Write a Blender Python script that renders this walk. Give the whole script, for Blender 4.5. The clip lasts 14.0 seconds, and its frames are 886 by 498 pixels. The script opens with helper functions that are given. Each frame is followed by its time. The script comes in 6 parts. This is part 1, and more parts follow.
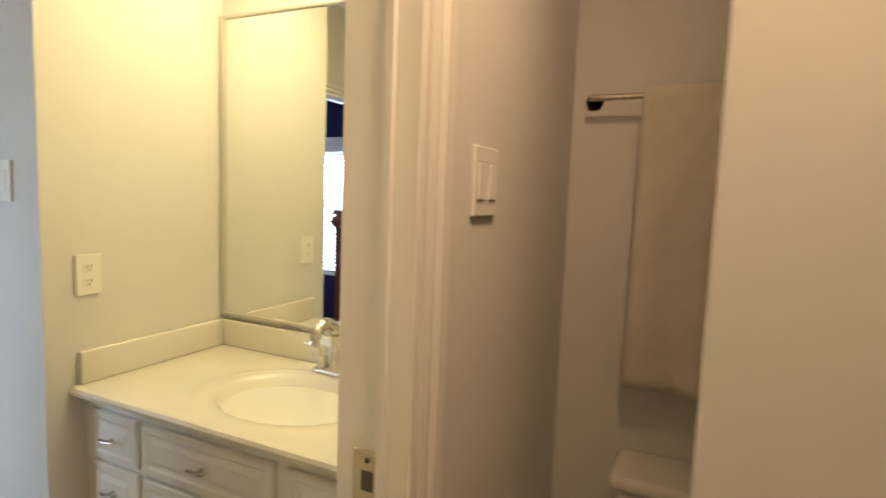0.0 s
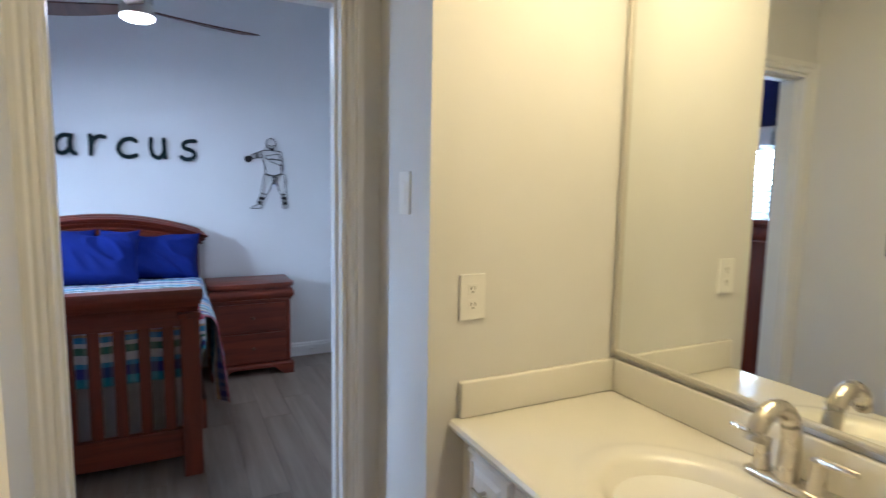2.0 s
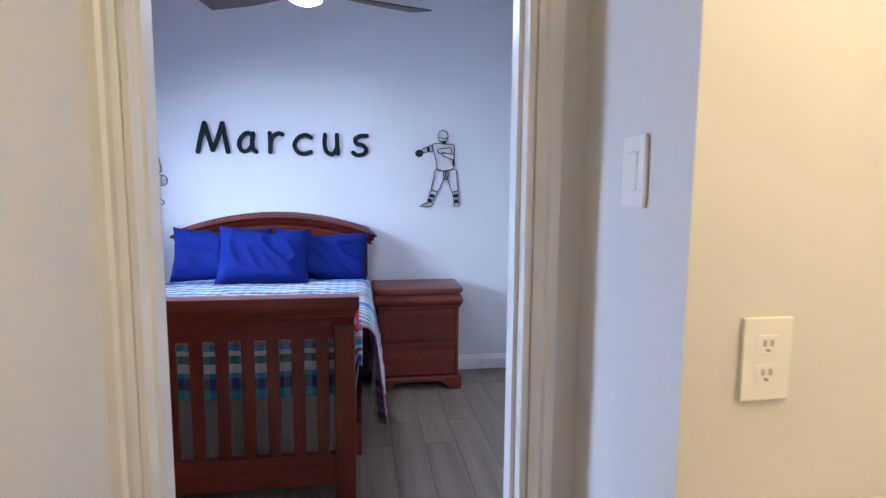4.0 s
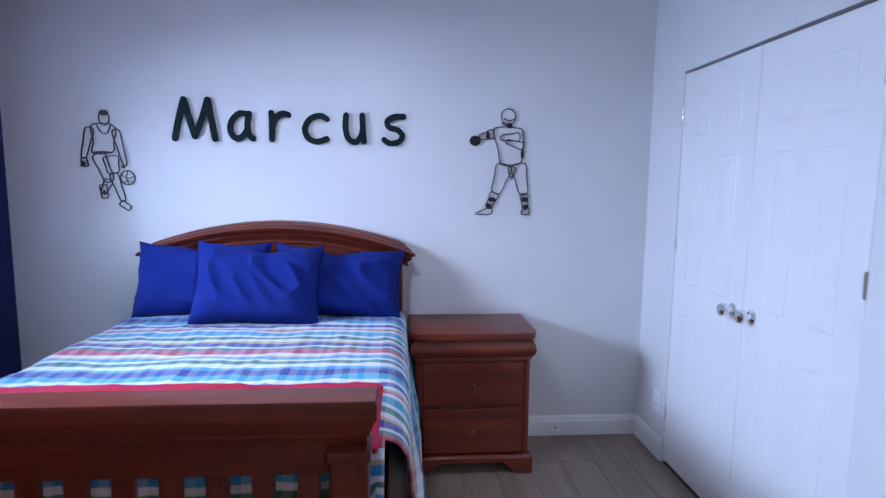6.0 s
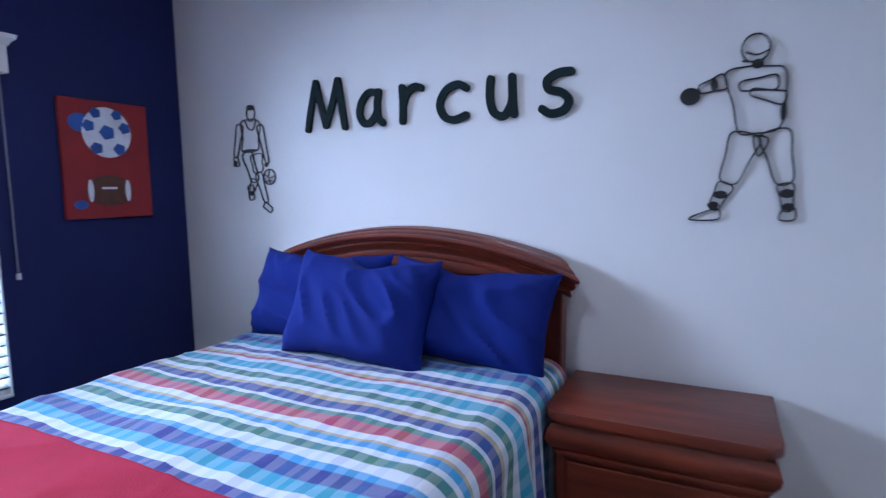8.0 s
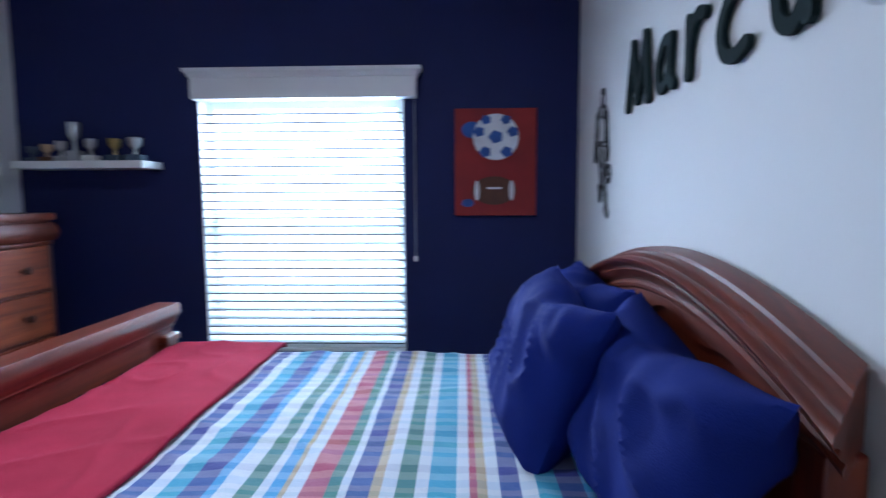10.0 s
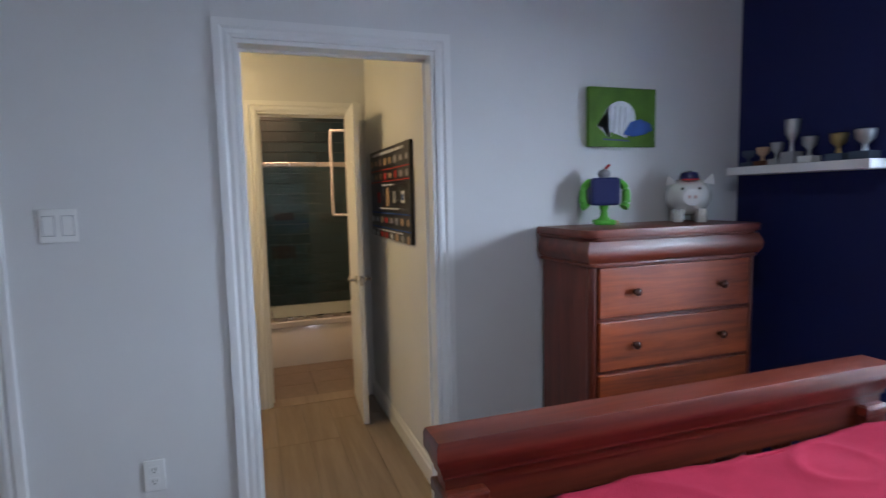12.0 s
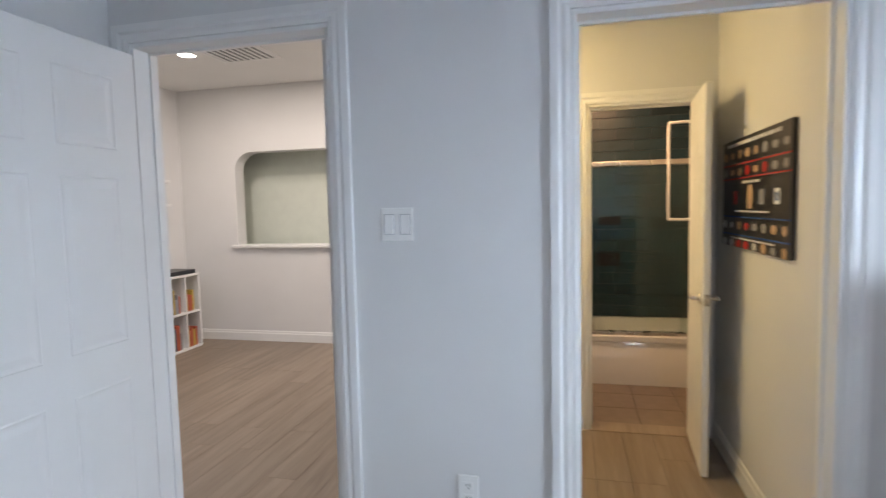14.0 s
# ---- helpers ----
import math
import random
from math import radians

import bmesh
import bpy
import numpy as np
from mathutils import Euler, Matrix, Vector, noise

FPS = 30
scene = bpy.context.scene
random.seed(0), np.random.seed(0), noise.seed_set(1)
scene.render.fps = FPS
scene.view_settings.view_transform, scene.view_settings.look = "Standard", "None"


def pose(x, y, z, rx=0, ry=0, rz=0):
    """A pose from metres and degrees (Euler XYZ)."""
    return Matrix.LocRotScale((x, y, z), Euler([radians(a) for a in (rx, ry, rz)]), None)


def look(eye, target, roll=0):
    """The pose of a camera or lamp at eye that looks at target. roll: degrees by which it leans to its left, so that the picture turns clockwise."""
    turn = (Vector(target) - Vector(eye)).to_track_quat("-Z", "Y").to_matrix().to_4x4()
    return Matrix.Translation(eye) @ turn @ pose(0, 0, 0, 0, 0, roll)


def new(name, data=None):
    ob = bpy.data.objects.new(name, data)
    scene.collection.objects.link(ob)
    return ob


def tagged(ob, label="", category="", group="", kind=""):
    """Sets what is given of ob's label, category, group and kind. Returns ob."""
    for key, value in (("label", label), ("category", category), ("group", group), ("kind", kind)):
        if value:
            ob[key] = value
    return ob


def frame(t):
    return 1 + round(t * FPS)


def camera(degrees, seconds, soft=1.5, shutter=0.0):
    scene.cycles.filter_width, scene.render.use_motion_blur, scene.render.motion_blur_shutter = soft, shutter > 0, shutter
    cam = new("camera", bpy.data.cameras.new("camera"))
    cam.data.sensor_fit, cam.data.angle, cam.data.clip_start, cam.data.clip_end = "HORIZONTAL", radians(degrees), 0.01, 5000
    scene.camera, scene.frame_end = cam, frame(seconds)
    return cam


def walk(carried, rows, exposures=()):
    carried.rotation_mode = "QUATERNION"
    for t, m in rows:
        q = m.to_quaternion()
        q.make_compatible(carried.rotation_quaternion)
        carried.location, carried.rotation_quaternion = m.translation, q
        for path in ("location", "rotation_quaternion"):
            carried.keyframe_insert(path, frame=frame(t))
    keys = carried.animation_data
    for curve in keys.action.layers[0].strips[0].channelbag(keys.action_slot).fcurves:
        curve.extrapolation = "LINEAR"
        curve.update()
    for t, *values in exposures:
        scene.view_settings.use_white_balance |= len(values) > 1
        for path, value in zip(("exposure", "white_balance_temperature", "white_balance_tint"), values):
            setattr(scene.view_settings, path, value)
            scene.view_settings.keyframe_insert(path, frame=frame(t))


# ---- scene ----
cam = camera(77.8, 14.0, soft=1.3, shutter=0.45)
PATH = [
    (0, (-0.677, 0.522, 1.447), (-1.526, 2.323, 1.254), 2.1),
    (0.5, (-0.768, 0.635, 1.453), (-1.909, 2.257, 1.244), 1.7),
    (1, (-0.893, 0.716, 1.465), (-2.265, 2.155, 1.245), 1.6),
    (1.5, (-0.985, 0.767, 1.466), (-2.569, 1.967, 1.243), 1.3),
    (2, (-1.085, 0.836, 1.46), (-2.866, 1.721, 1.24), 1.0),
    (2.5, (-1.171, 0.908, 1.456), (-3.086, 1.44, 1.228), 1.2),
    (2.7, (-1.198, 0.93, 1.456), (-3.144, 1.33, 1.226), 1.2),
    (5, (-2.224, 0.99, 1.389), (-4.195, 1.239, 1.162), 0.4),
    (5.5, (-2.52, 1.007, 1.406), (-4.497, 1.197, 1.172), 0.5),
    (6, (-2.795, 1.023, 1.434), (-4.776, 1.168, 1.199), 0.6),
    (6.5, (-3.05, 1.068, 1.43), (-5.035, 1.116, 1.19), 0.4),
    (7, (-3.278, 1.186, 1.426), (-5.252, 0.988, 1.173), -0.1),
    (9.5, (-4.844, 1.799, 1.327), (-5.453, -0.098, 1.154), -0.1),
    (10, (-5.206, 1.745, 1.364), (-5.137, -0.245, 1.176), -0.3),
    (10.5, (-5.324, 1.678, 1.345), (-4.552, -0.16, 1.183), -0.5),
    (11, (-5.313, 1.51, 1.443), (-4.002, 0.017, 1.217), -0.9),
    (11.5, (-5.144, 1.43, 1.438), (-3.47, 0.354, 1.238), -1.3),
    (12, (-5.075, 1.289, 1.446), (-3.194, 0.639, 1.252), -1.3),
    (12.5, (-5.069, 1.179, 1.446), (-3.104, 0.85, 1.27), -1.4),
    (13, (-5.041, 1.14, 1.429), (-3.047, 1.115, 1.272), -1.4),
    (13.5, (-4.929, 1.184, 1.406), (-2.947, 1.416, 1.266), -1.3),
    (14, (-4.69, 1.323, 1.425), (-2.749, 1.784, 1.276), -1.3),
]
EXPOSURES = [(0, 0.15, 6500, 11), (0.5, 0.15, 6150, 11), (1, 0.08, 5900, 13), (2, 0.0, 5650, 16), (2.7, 0.08, 5550, 20), (5, 0.42, 5650, 26), (6, 0.12, 5600, 27), (7.2, -0.02, 5650, 26), (9.5, -0.3, 5800, 17), (10.5, -0.35, 5950, 15), (11.5, -0.48, 6200, 17), (12.5, -0.22, 6600, 20), (13, 0.0, 6650, 19), (14, 0.25, 6800, 16)]
walk(cam, [(t, look(eye, target, roll)) for t, eye, target, roll in PATH], EXPOSURES)

# ---- plan, in metres ----
W, E, S, N = -5.775, -2.87, -1.0, 2.38        # bedroom faces; N is the closet front
N2, NOOK = 3.06, -4.13                         # entry nook beside the closet
EV = -2.75                                     # vanity side of the bedroom's east wall
VS, VN = 0.50, 1.435                           # vanity passage
NX, NY = -2.37, 2.09                           # vanity niche, west and north faces
TV, TB = -1.175, -1.05                         # wall with the bathroom door
BN, BE, BS = 2.19, 0.56, -0.30                 # bathroom
HE, HN = 0.70, 5.62                            # family room
CEIL, HCEIL, T = 2.56, 2.78, 0.12
BCEIL, EAVE, RIDGE_Y = 3.06, 2.55, 0.40        # bedroom: slope up from the window wall, then flat
VD = (0.550, 1.325, 2.035)                     # vanity doorway: from, to, height
HD = (2.145, 2.965, 2.075)
TD = (0.60, 1.232, 2.03)
WIN = (-4.920, -3.895, 0.58, 1.86)

# ---- light ----
world = bpy.data.worlds.new("sky")
scene.world = world
world.use_nodes = True
wn = world.node_tree
sky = wn.nodes.new("ShaderNodeTexSky")
sky.sky_type, sky.sun_disc, sky.sun_elevation, sky.sun_rotation = "NISHITA", False, radians(42), radians(200)
wn.links.new(sky.outputs["Color"], wn.nodes["Background"].inputs["Color"])
wn.nodes["Background"].inputs["Strength"].default_value = 0.12


def lamp(name, kind, m, energy, colour, size=0.2, size_y=None, shape=None):
    data = bpy.data.lights.new(name, kind)
    data.energy, data.color = energy, colour
    if kind == "AREA":
        data.shape = shape or ("RECTANGLE" if size_y else "DISK")
        data.size = size
        if size_y:
            data.size_y = size_y
    elif kind in ("POINT", "SPOT"):
        data.shadow_soft_size = size
    elif kind == "SUN":
        data.angle = size
    ob = new(name, data)
    ob.matrix_world = m
    return ob


lamp("sun", "SUN", look((0, -4, 4), (0, 0, 0)), 2.0, (1.0, 0.95, 0.88), radians(0.6))
lamp("window_daylight", "AREA", look(((WIN[0] + WIN[1]) / 2, S - 0.52, 1.80), ((WIN[0] + WIN[1]) / 2, 0, 1.36)), 270, (0.64, 0.82, 1.0), 1.15, 0.9)
lamp("fan_lamp", "AREA", pose(-4.61, 0.71, 2.322), 9, (0.80, 0.90, 1.0), 0.15)
lamp("vanity_lamp", "AREA", look((-1.80, 1.84, 2.40), (-1.80, 1.62, 1.0)), 10.5, (1.0, 0.76, 0.34), 0.65, 0.22)
lamp("bathroom_lamp", "AREA", look((-0.60, 1.05, CEIL - 0.06), (-0.60, 1.05, 0)), 16, (1.0, 0.63, 0.34), 0.2)
# first is the downlight; the other two are unseen fill added for brightness
for lx, ly in ((-0.51, 4.53), (-1.6, 3.3), (-0.2, 3.2)):
    lamp("family_lamp_and_fill", "AREA", look((lx, ly, HCEIL - 0.012), (lx, ly, 0)), 15.5, (1.0, 0.91, 0.82), 0.13)


# ---- materials ----
def mat(name, base, rough=0.6, metal=0.0, vary=0.06, scale=8.0, bump=0.02, fine=90.0, spec=0.5, coat=0.0, trans=0.0, tint=None, per_object=0.0):
    m = bpy.data.materials.new(name)
    m.use_nodes = True
    t = m.node_tree
    n, l = t.nodes, t.links
    p = n["Principled BSDF"]
    co = n.new("ShaderNodeTexCoord")
    big = n.new("ShaderNodeTexNoise")
    big.inputs["Scale"].default_value, big.inputs["Detail"].default_value = scale, 5
    l.new(co.outputs["Object"], big.inputs["Vector"])
    ramp = n.new("ShaderNodeMapRange")
    ramp.inputs["From Min"].default_value, ramp.inputs["From Max"].default_value = 0.3, 0.7
    ramp.inputs["To Min"].default_value, ramp.inputs["To Max"].default_value = 1 - vary, 1 + vary
    l.new(big.outputs["Fac"], ramp.inputs["Value"])
    val = ramp.outputs["Result"]
    if per_object:
        info = n.new("ShaderNodeObjectInfo")
        r2 = n.new("ShaderNodeMapRange")
        r2.inputs["To Min"].default_value, r2.inputs["To Max"].default_value = 1 - per_object, 1 + per_object
        l.new(info.outputs["Random"], r2.inputs["Value"])
        mul = n.new("ShaderNodeMath")
        mul.operation = "MULTIPLY"
        l.new(val, mul.inputs[0])
        l.new(r2.outputs["Result"], mul.inputs[1])
        val = mul.outputs[0]
    hsv = n.new("ShaderNodeHueSaturation")
    hsv.inputs["Color"].default_value = (*base, 1)
    l.new(val, hsv.inputs["Value"])
    l.new(hsv.outputs["Color"], p.inputs["Base Color"])
    p.inputs["Roughness"].default_value = rough
    p.inputs["Metallic"].default_value = metal
    p.inputs["Specular IOR Level"].default_value = spec
    p.inputs["Coat Weight"].default_value = coat
    p.inputs["Transmission Weight"].default_value = trans
    rr = n.new("ShaderNodeMapRange")
    rr.inputs["To Min"].default_value, rr.inputs["To Max"].default_value = max(0.02, rough - 0.08), min(1, rough + 0.08)
    l.new(big.outputs["Fac"], rr.inputs["Value"])
    l.new(rr.outputs["Result"], p.inputs["Roughness"])
    if bump:
        small = n.new("ShaderNodeTexNoise")
        small.inputs["Scale"].default_value, small.inputs["Detail"].default_value = fine, 3
        l.new(co.outputs["Object"], small.inputs["Vector"])
        b = n.new("ShaderNodeBump")
        b.inputs["Strength"].default_value, b.inputs["Distance"].default_value = 0.35, bump * 0.1
        l.new(small.outputs["Fac"], b.inputs["Height"])
        l.new(b.outputs["Normal"], p.inputs["Normal"])
    return m


def wood(name, dark, light, axis=0, rough=0.35, coat=0.3, stretch=14.0, per_object=0.0, bump=0.03):
    """Grain along one axis: noise squeezed across it, with a wavier figure on top."""
    m = bpy.data.materials.new(name)
    m.use_nodes = True
    n, l = m.node_tree.nodes, m.node_tree.links
    p = n["Principled BSDF"]
    co, mp = n.new("ShaderNodeTexCoord"), n.new("ShaderNodeMapping")
    s = [stretch] * 3
    s[axis] = stretch / 14
    mp.inputs["Scale"].default_value = s
    l.new(co.outputs["Object"], mp.inputs["Vector"])
    if per_object:
        info, add = n.new("ShaderNodeObjectInfo"), n.new("ShaderNodeVectorMath")
        add.operation = "MULTIPLY_ADD"
        add.inputs[1].default_value = (31, 17, 23)
        l.new(info.outputs["Random"], add.inputs[0])
        l.new(co.outputs["Object"], add.inputs[2])
        l.new(add.outputs[0], mp.inputs["Vector"])
    g = n.new("ShaderNodeTexNoise")
    g.inputs["Scale"].default_value, g.inputs["Detail"].default_value, g.inputs["Distortion"].default_value = 1.6, 7, 0.6
    l.new(mp.outputs["Vector"], g.inputs["Vector"])
    f = n.new("ShaderNodeTexNoise")
    f.inputs["Scale"].default_value, f.inputs["Detail"].default_value = 9, 3
    l.new(mp.outputs["Vector"], f.inputs["Vector"])
    mixf = n.new("ShaderNodeMath")
    mixf.operation = "MULTIPLY_ADD"
    mixf.inputs[1].default_value = 0.3
    l.new(f.outputs["Fac"], mixf.inputs[0])
    l.new(g.outputs["Fac"], mixf.inputs[2])
    r = n.new("ShaderNodeValToRGB")
    r.color_ramp.elements[0].position, r.color_ramp.elements[1].position = 0.42, 0.86
    r.color_ramp.elements[0].color, r.color_ramp.elements[1].color = (*dark, 1), (*light, 1)
    l.new(mixf.outputs[0], r.inputs["Fac"])
    out = r.outputs["Color"]
    if per_object:
        hsv, r2 = n.new("ShaderNodeHueSaturation"), n.new("ShaderNodeMapRange")
        r2.inputs["To Min"].default_value, r2.inputs["To Max"].default_value = 1 - per_object, 1 + per_object
        l.new(info.outputs["Random"], r2.inputs["Value"])
        l.new(r2.outputs["Result"], hsv.inputs["Value"])
        l.new(out, hsv.inputs["Color"])
        out = hsv.outputs["Color"]
    l.new(out, p.inputs["Base Color"])
    p.inputs["Roughness"].default_value, p.inputs["Coat Weight"].default_value, p.inputs["Coat Roughness"].default_value = rough, coat, 0.2
    b = n.new("ShaderNodeBump")
    b.inputs["Strength"].default_value, b.inputs["Distance"].default_value = 0.3, bump * 0.05
    l.new(mixf.outputs[0], b.inputs["Height"])
    l.new(b.outputs["Normal"], p.inputs["Normal"])
    return m


def glow(name, colour, strength):
    m = bpy.data.materials.new(name)
    m.use_nodes = True
    p = m.node_tree.nodes["Principled BSDF"]
    p.inputs["Base Color"].default_value = (*colour, 1)
    p.inputs["Emission Color"].default_value = (*colour, 1)
    p.inputs["Emission Strength"].default_value = strength
    return m


def plaid(name):
    """Woven plaid: colour bands along u crossed by paler bands along v, from the cloth's own UV in metres."""
    m = bpy.data.materials.new(name)
    m.use_nodes = True
    n, l = m.node_tree.nodes, m.node_tree.links
    p = n["Principled BSDF"]
    uv, sep = n.new("ShaderNodeUVMap"), n.new("ShaderNodeSeparateXYZ")
    l.new(uv.outputs["UV"], sep.inputs["Vector"])
    white, sky_, teal, tan, navy, red, green = (.66, .69, .74), (.035, .30, .60), (.02, .33, .48), (.50, .35, .17), (.018, .028, .23), (.48, .03, .06), (.03, .17, .11)
    bands = ((.055, teal), (.10, white), (.155, navy), (.19, white), (.215, tan), (.235, red), (.27, white), (.345, teal), (.38, white), (.43, green), (.47, white),
             (.50, tan), (.555, navy), (.58, white), (.615, green), (.68, red), (.72, white), (.735, tan), (.77, sky_), (.80, white), (.845, green), (.90, white), (.93, sky_), (1.0, navy))
    cross = ((.10, white), (.19, navy), (.27, white), (.36, sky_), (.42, white), (.47, teal), (.55, white), (.64, navy), (.72, white), (.80, green), (.88, white), (.95, sky_), (1.0, white))

    def ramp(coord, period, shift, bands):
        a = n.new("ShaderNodeMath")
        a.operation = "MULTIPLY_ADD"
        a.inputs[1].default_value, a.inputs[2].default_value = 1 / period, shift
        l.new(sep.outputs[coord], a.inputs[0])
        fr = n.new("ShaderNodeMath")
        fr.operation = "FRACT"
        l.new(a.outputs[0], fr.inputs[0])
        r = n.new("ShaderNodeValToRGB")
        r.color_ramp.interpolation = "CONSTANT"
        e = r.color_ramp.elements
        e[0].position, e[0].color = 0, (*bands[0][1], 1)
        e[1].position, e[1].color = bands[0][0], (*bands[1][1], 1)
        for i in range(2, len(bands)):
            k = e.new(bands[i - 1][0])
            k.color = (*bands[i][1], 1)
        l.new(fr.outputs[0], r.inputs["Fac"])
        return r.outputs["Color"]

    mix = n.new("ShaderNodeMix")
    mix.data_type = "RGBA"
    mix.inputs["Factor"].default_value = 0.18
    l.new(ramp("X", 0.76, 0.64, bands), mix.inputs["A"])
    l.new(ramp("Y", 0.34, 0.35, cross), mix.inputs["B"])
    l.new(mix.outputs["Result"], p.inputs["Base Color"])
    p.inputs["Roughness"].default_value = 0.85
    p.inputs["Sheen Weight"].default_value = 0.2
    w = n.new("ShaderNodeTexNoise")
    w.inputs["Scale"].default_value = 220
    l.new(uv.outputs["UV"], w.inputs["Vector"])
    w2 = n.new("ShaderNodeTexNoise")
    w2.inputs["Scale"].default_value, w2.inputs["Detail"].default_value = 14, 4
    l.new(uv.outputs["UV"], w2.inputs["Vector"])
    ad = n.new("ShaderNodeMath")
    ad.operation = "MULTIPLY_ADD"
    ad.inputs[1].default_value = 0.12
    l.new(w.outputs["Fac"], ad.inputs[0])
    l.new(w2.outputs["Fac"], ad.inputs[2])
    b = n.new("ShaderNodeBump")
    b.inputs["Strength"].default_value, b.inputs["Distance"].default_value = 0.5, 0.012
    l.new(ad.outputs[0], b.inputs["Height"])
    l.new(b.outputs["Normal"], p.inputs["Normal"])
    return m


def mirror_mat():
    m = bpy.data.materials.new("mirror_silver")
    m.use_nodes = True
    p = m.node_tree.nodes["Principled BSDF"]
    p.inputs["Base Color"].default_value, p.inputs["Metallic"].default_value, p.inputs["Roughness"].default_value = (0.9, 0.92, 0.9, 1), 1, 0.012
    return m


def glass_mat():
    m = bpy.data.materials.new("clear_glass")
    m.use_nodes = True
    n, l = m.node_tree.nodes, m.node_tree.links
    tr, gl, mx = n.new("ShaderNodeBsdfTransparent"), n.new("ShaderNodeBsdfGlossy"), n.new("ShaderNodeMixShader")
    gl.inputs["Roughness"].default_value = 0.02
    tr.inputs["Color"].default_value = (0.93, 0.97, 0.95, 1)
    mx.inputs["Fac"].default_value = 0.025
    l.new(tr.outputs[0], mx.inputs[1])
    l.new(gl.outputs[0], mx.inputs[2])
    l.new(mx.outputs[0], n["Material Output"].inputs["Surface"])
    return m


def slat_mat():
    m = bpy.data.materials.new("blind_slat_vinyl")
    m.use_nodes = True
    n, l = m.node_tree.nodes, m.node_tree.links
    p = n["Principled BSDF"]
    p.inputs["Base Color"].default_value, p.inputs["Roughness"].default_value = (0.86, 0.87, 0.88, 1), 0.5
    tl, mx = n.new("ShaderNodeBsdfTranslucent"), n.new("ShaderNodeMixShader")
    tl.inputs["Color"].default_value = (0.85, 0.92, 0.97, 1)
    mx.inputs["Fac"].default_value = 0.5
    l.new(p.outputs[0], mx.inputs[1])
    l.new(tl.outputs[0], mx.inputs[2])
    l.new(mx.outputs[0], n["Material Output"].inputs["Surface"])
    return m


WALL = mat("white_wall_paint", (0.74, 0.74, 0.735), 0.75, vary=0.02, scale=2.5, bump=0.005, fine=160, spec=0.3)
CEILP = mat("ceiling_paint", (0.78, 0.78, 0.77), 0.85, vary=0.02, scale=2, bump=0.03, fine=120, spec=0.2)
NAVY = mat("navy_wall_paint", (0.012, 0.018, 0.095), 0.7, vary=0.08, scale=3, bump=0.02, fine=160, spec=0.3)
TRIM = mat("white_trim_paint", (0.83, 0.83, 0.82), 0.38, vary=0.015, scale=6, bump=0.006, fine=60)
PLASTIC = mat("white_plastic", (0.86, 0.86, 0.84), 0.3, vary=0.01, bump=0)
SLOT = mat("dark_slot", (0.10, 0.09, 0.08), 0.6, bump=0)
CHERRY = wood("cherry_wood", (0.085, 0.0125, 0.005), (0.195, 0.031, 0.011), 1, 0.40, 0.15)
CHERRY_V = wood("cherry_wood_upright", (0.085, 0.0125, 0.005), (0.190, 0.030, 0.011), 2, 0.36, 0.2)
CHERRY_X = wood("cherry_wood_lengthwise", (0.085, 0.0125, 0.005), (0.190, 0.030, 0.011), 0, 0.36, 0.2)
DRAWER = wood("cherry_drawer_wood", (0.15, 0.021, 0.005), (0.42, 0.075, 0.014), 1, 0.42, 0.08)
WALNUT = wood("fan_blade_wood", (0.055, 0.020, 0.012), (0.13, 0.052, 0.030), 0, 0.45, 0.1)
PLANK = wood("grey_oak_plank", (0.185, 0.140, 0.105), (0.285, 0.225, 0.172), 0, 0.42, 0.05, 11, per_object=0.10)
BATHTILE = mat("brown_floor_tile", (0.22, 0.17, 0.14), 0.45, vary=0.15, scale=12, per_object=0.08)
TILE = mat("navy_glazed_tile", (0.013, 0.040, 0.055), 0.3, vary=0.15, scale=5, bump=0.004, fine=25, per_object=0.25)
GROUT = mat("grey_grout", (0.13, 0.14, 0.15), 0.9, bump=0.02)
SATIN = mat("satin_frame_metal", (0.62, 0.60, 0.55), 0.5, 0.35, vary=0.03, bump=0)
NICKEL = mat("brushed_nickel", (0.62, 0.58, 0.52), 0.28, 1.0, vary=0.03, bump=0.003)
CHROME = mat("polished_chrome", (0.78, 0.78, 0.78), 0.10, 1.0, vary=0.01, bump=0)
BRASS = mat("brass_strike", (0.60, 0.54, 0.42), 0.3, 1.0, vary=0.05, bump=0.002)
MARBLE = mat("cultured_marble", (0.80, 0.78, 0.72), 0.16, vary=0.02, scale=5, bump=0.0, coat=0.3)
PORCELAIN = mat("white_porcelain", (0.80, 0.79, 0.76), 0.10, vary=0.01, bump=0, coat=0.4)
TOWEL = mat("cream_terry", (0.74, 0.70, 0.62), 0.95, vary=0.04, scale=20, bump=0.25, fine=420, spec=0.1)
BLUE = mat("royal_blue_cotton", (0.009, 0.021, 0.175), 0.85, vary=0.06, scale=10, bump=0.05, fine=380, spec=0.15)
RED = mat("crimson_fleece", (0.46, 0.030, 0.065), 0.95, vary=0.06, scale=14, bump=0.12, fine=260, spec=0.1)
SKIRT = mat("white_bed_skirt", (0.74, 0.72, 0.72), 0.9, vary=0.03, bump=0.05, fine=300)
MATTRESS = mat("white_ticking", (0.7, 0.7, 0.7), 0.9)
PLAID = plaid("plaid_cotton")
LETTER = mat("charcoal_green_paint", (0.009, 0.020, 0.022), 0.85, vary=0.06, bump=0.01, spec=0.2)
WIRE = mat("black_metal_wire", (0.012, 0.013, 0.016), 0.5, vary=0.05, bump=0)
MIRROR, GLASS, SLAT = mirror_mat(), glass_mat(), slat_mat()
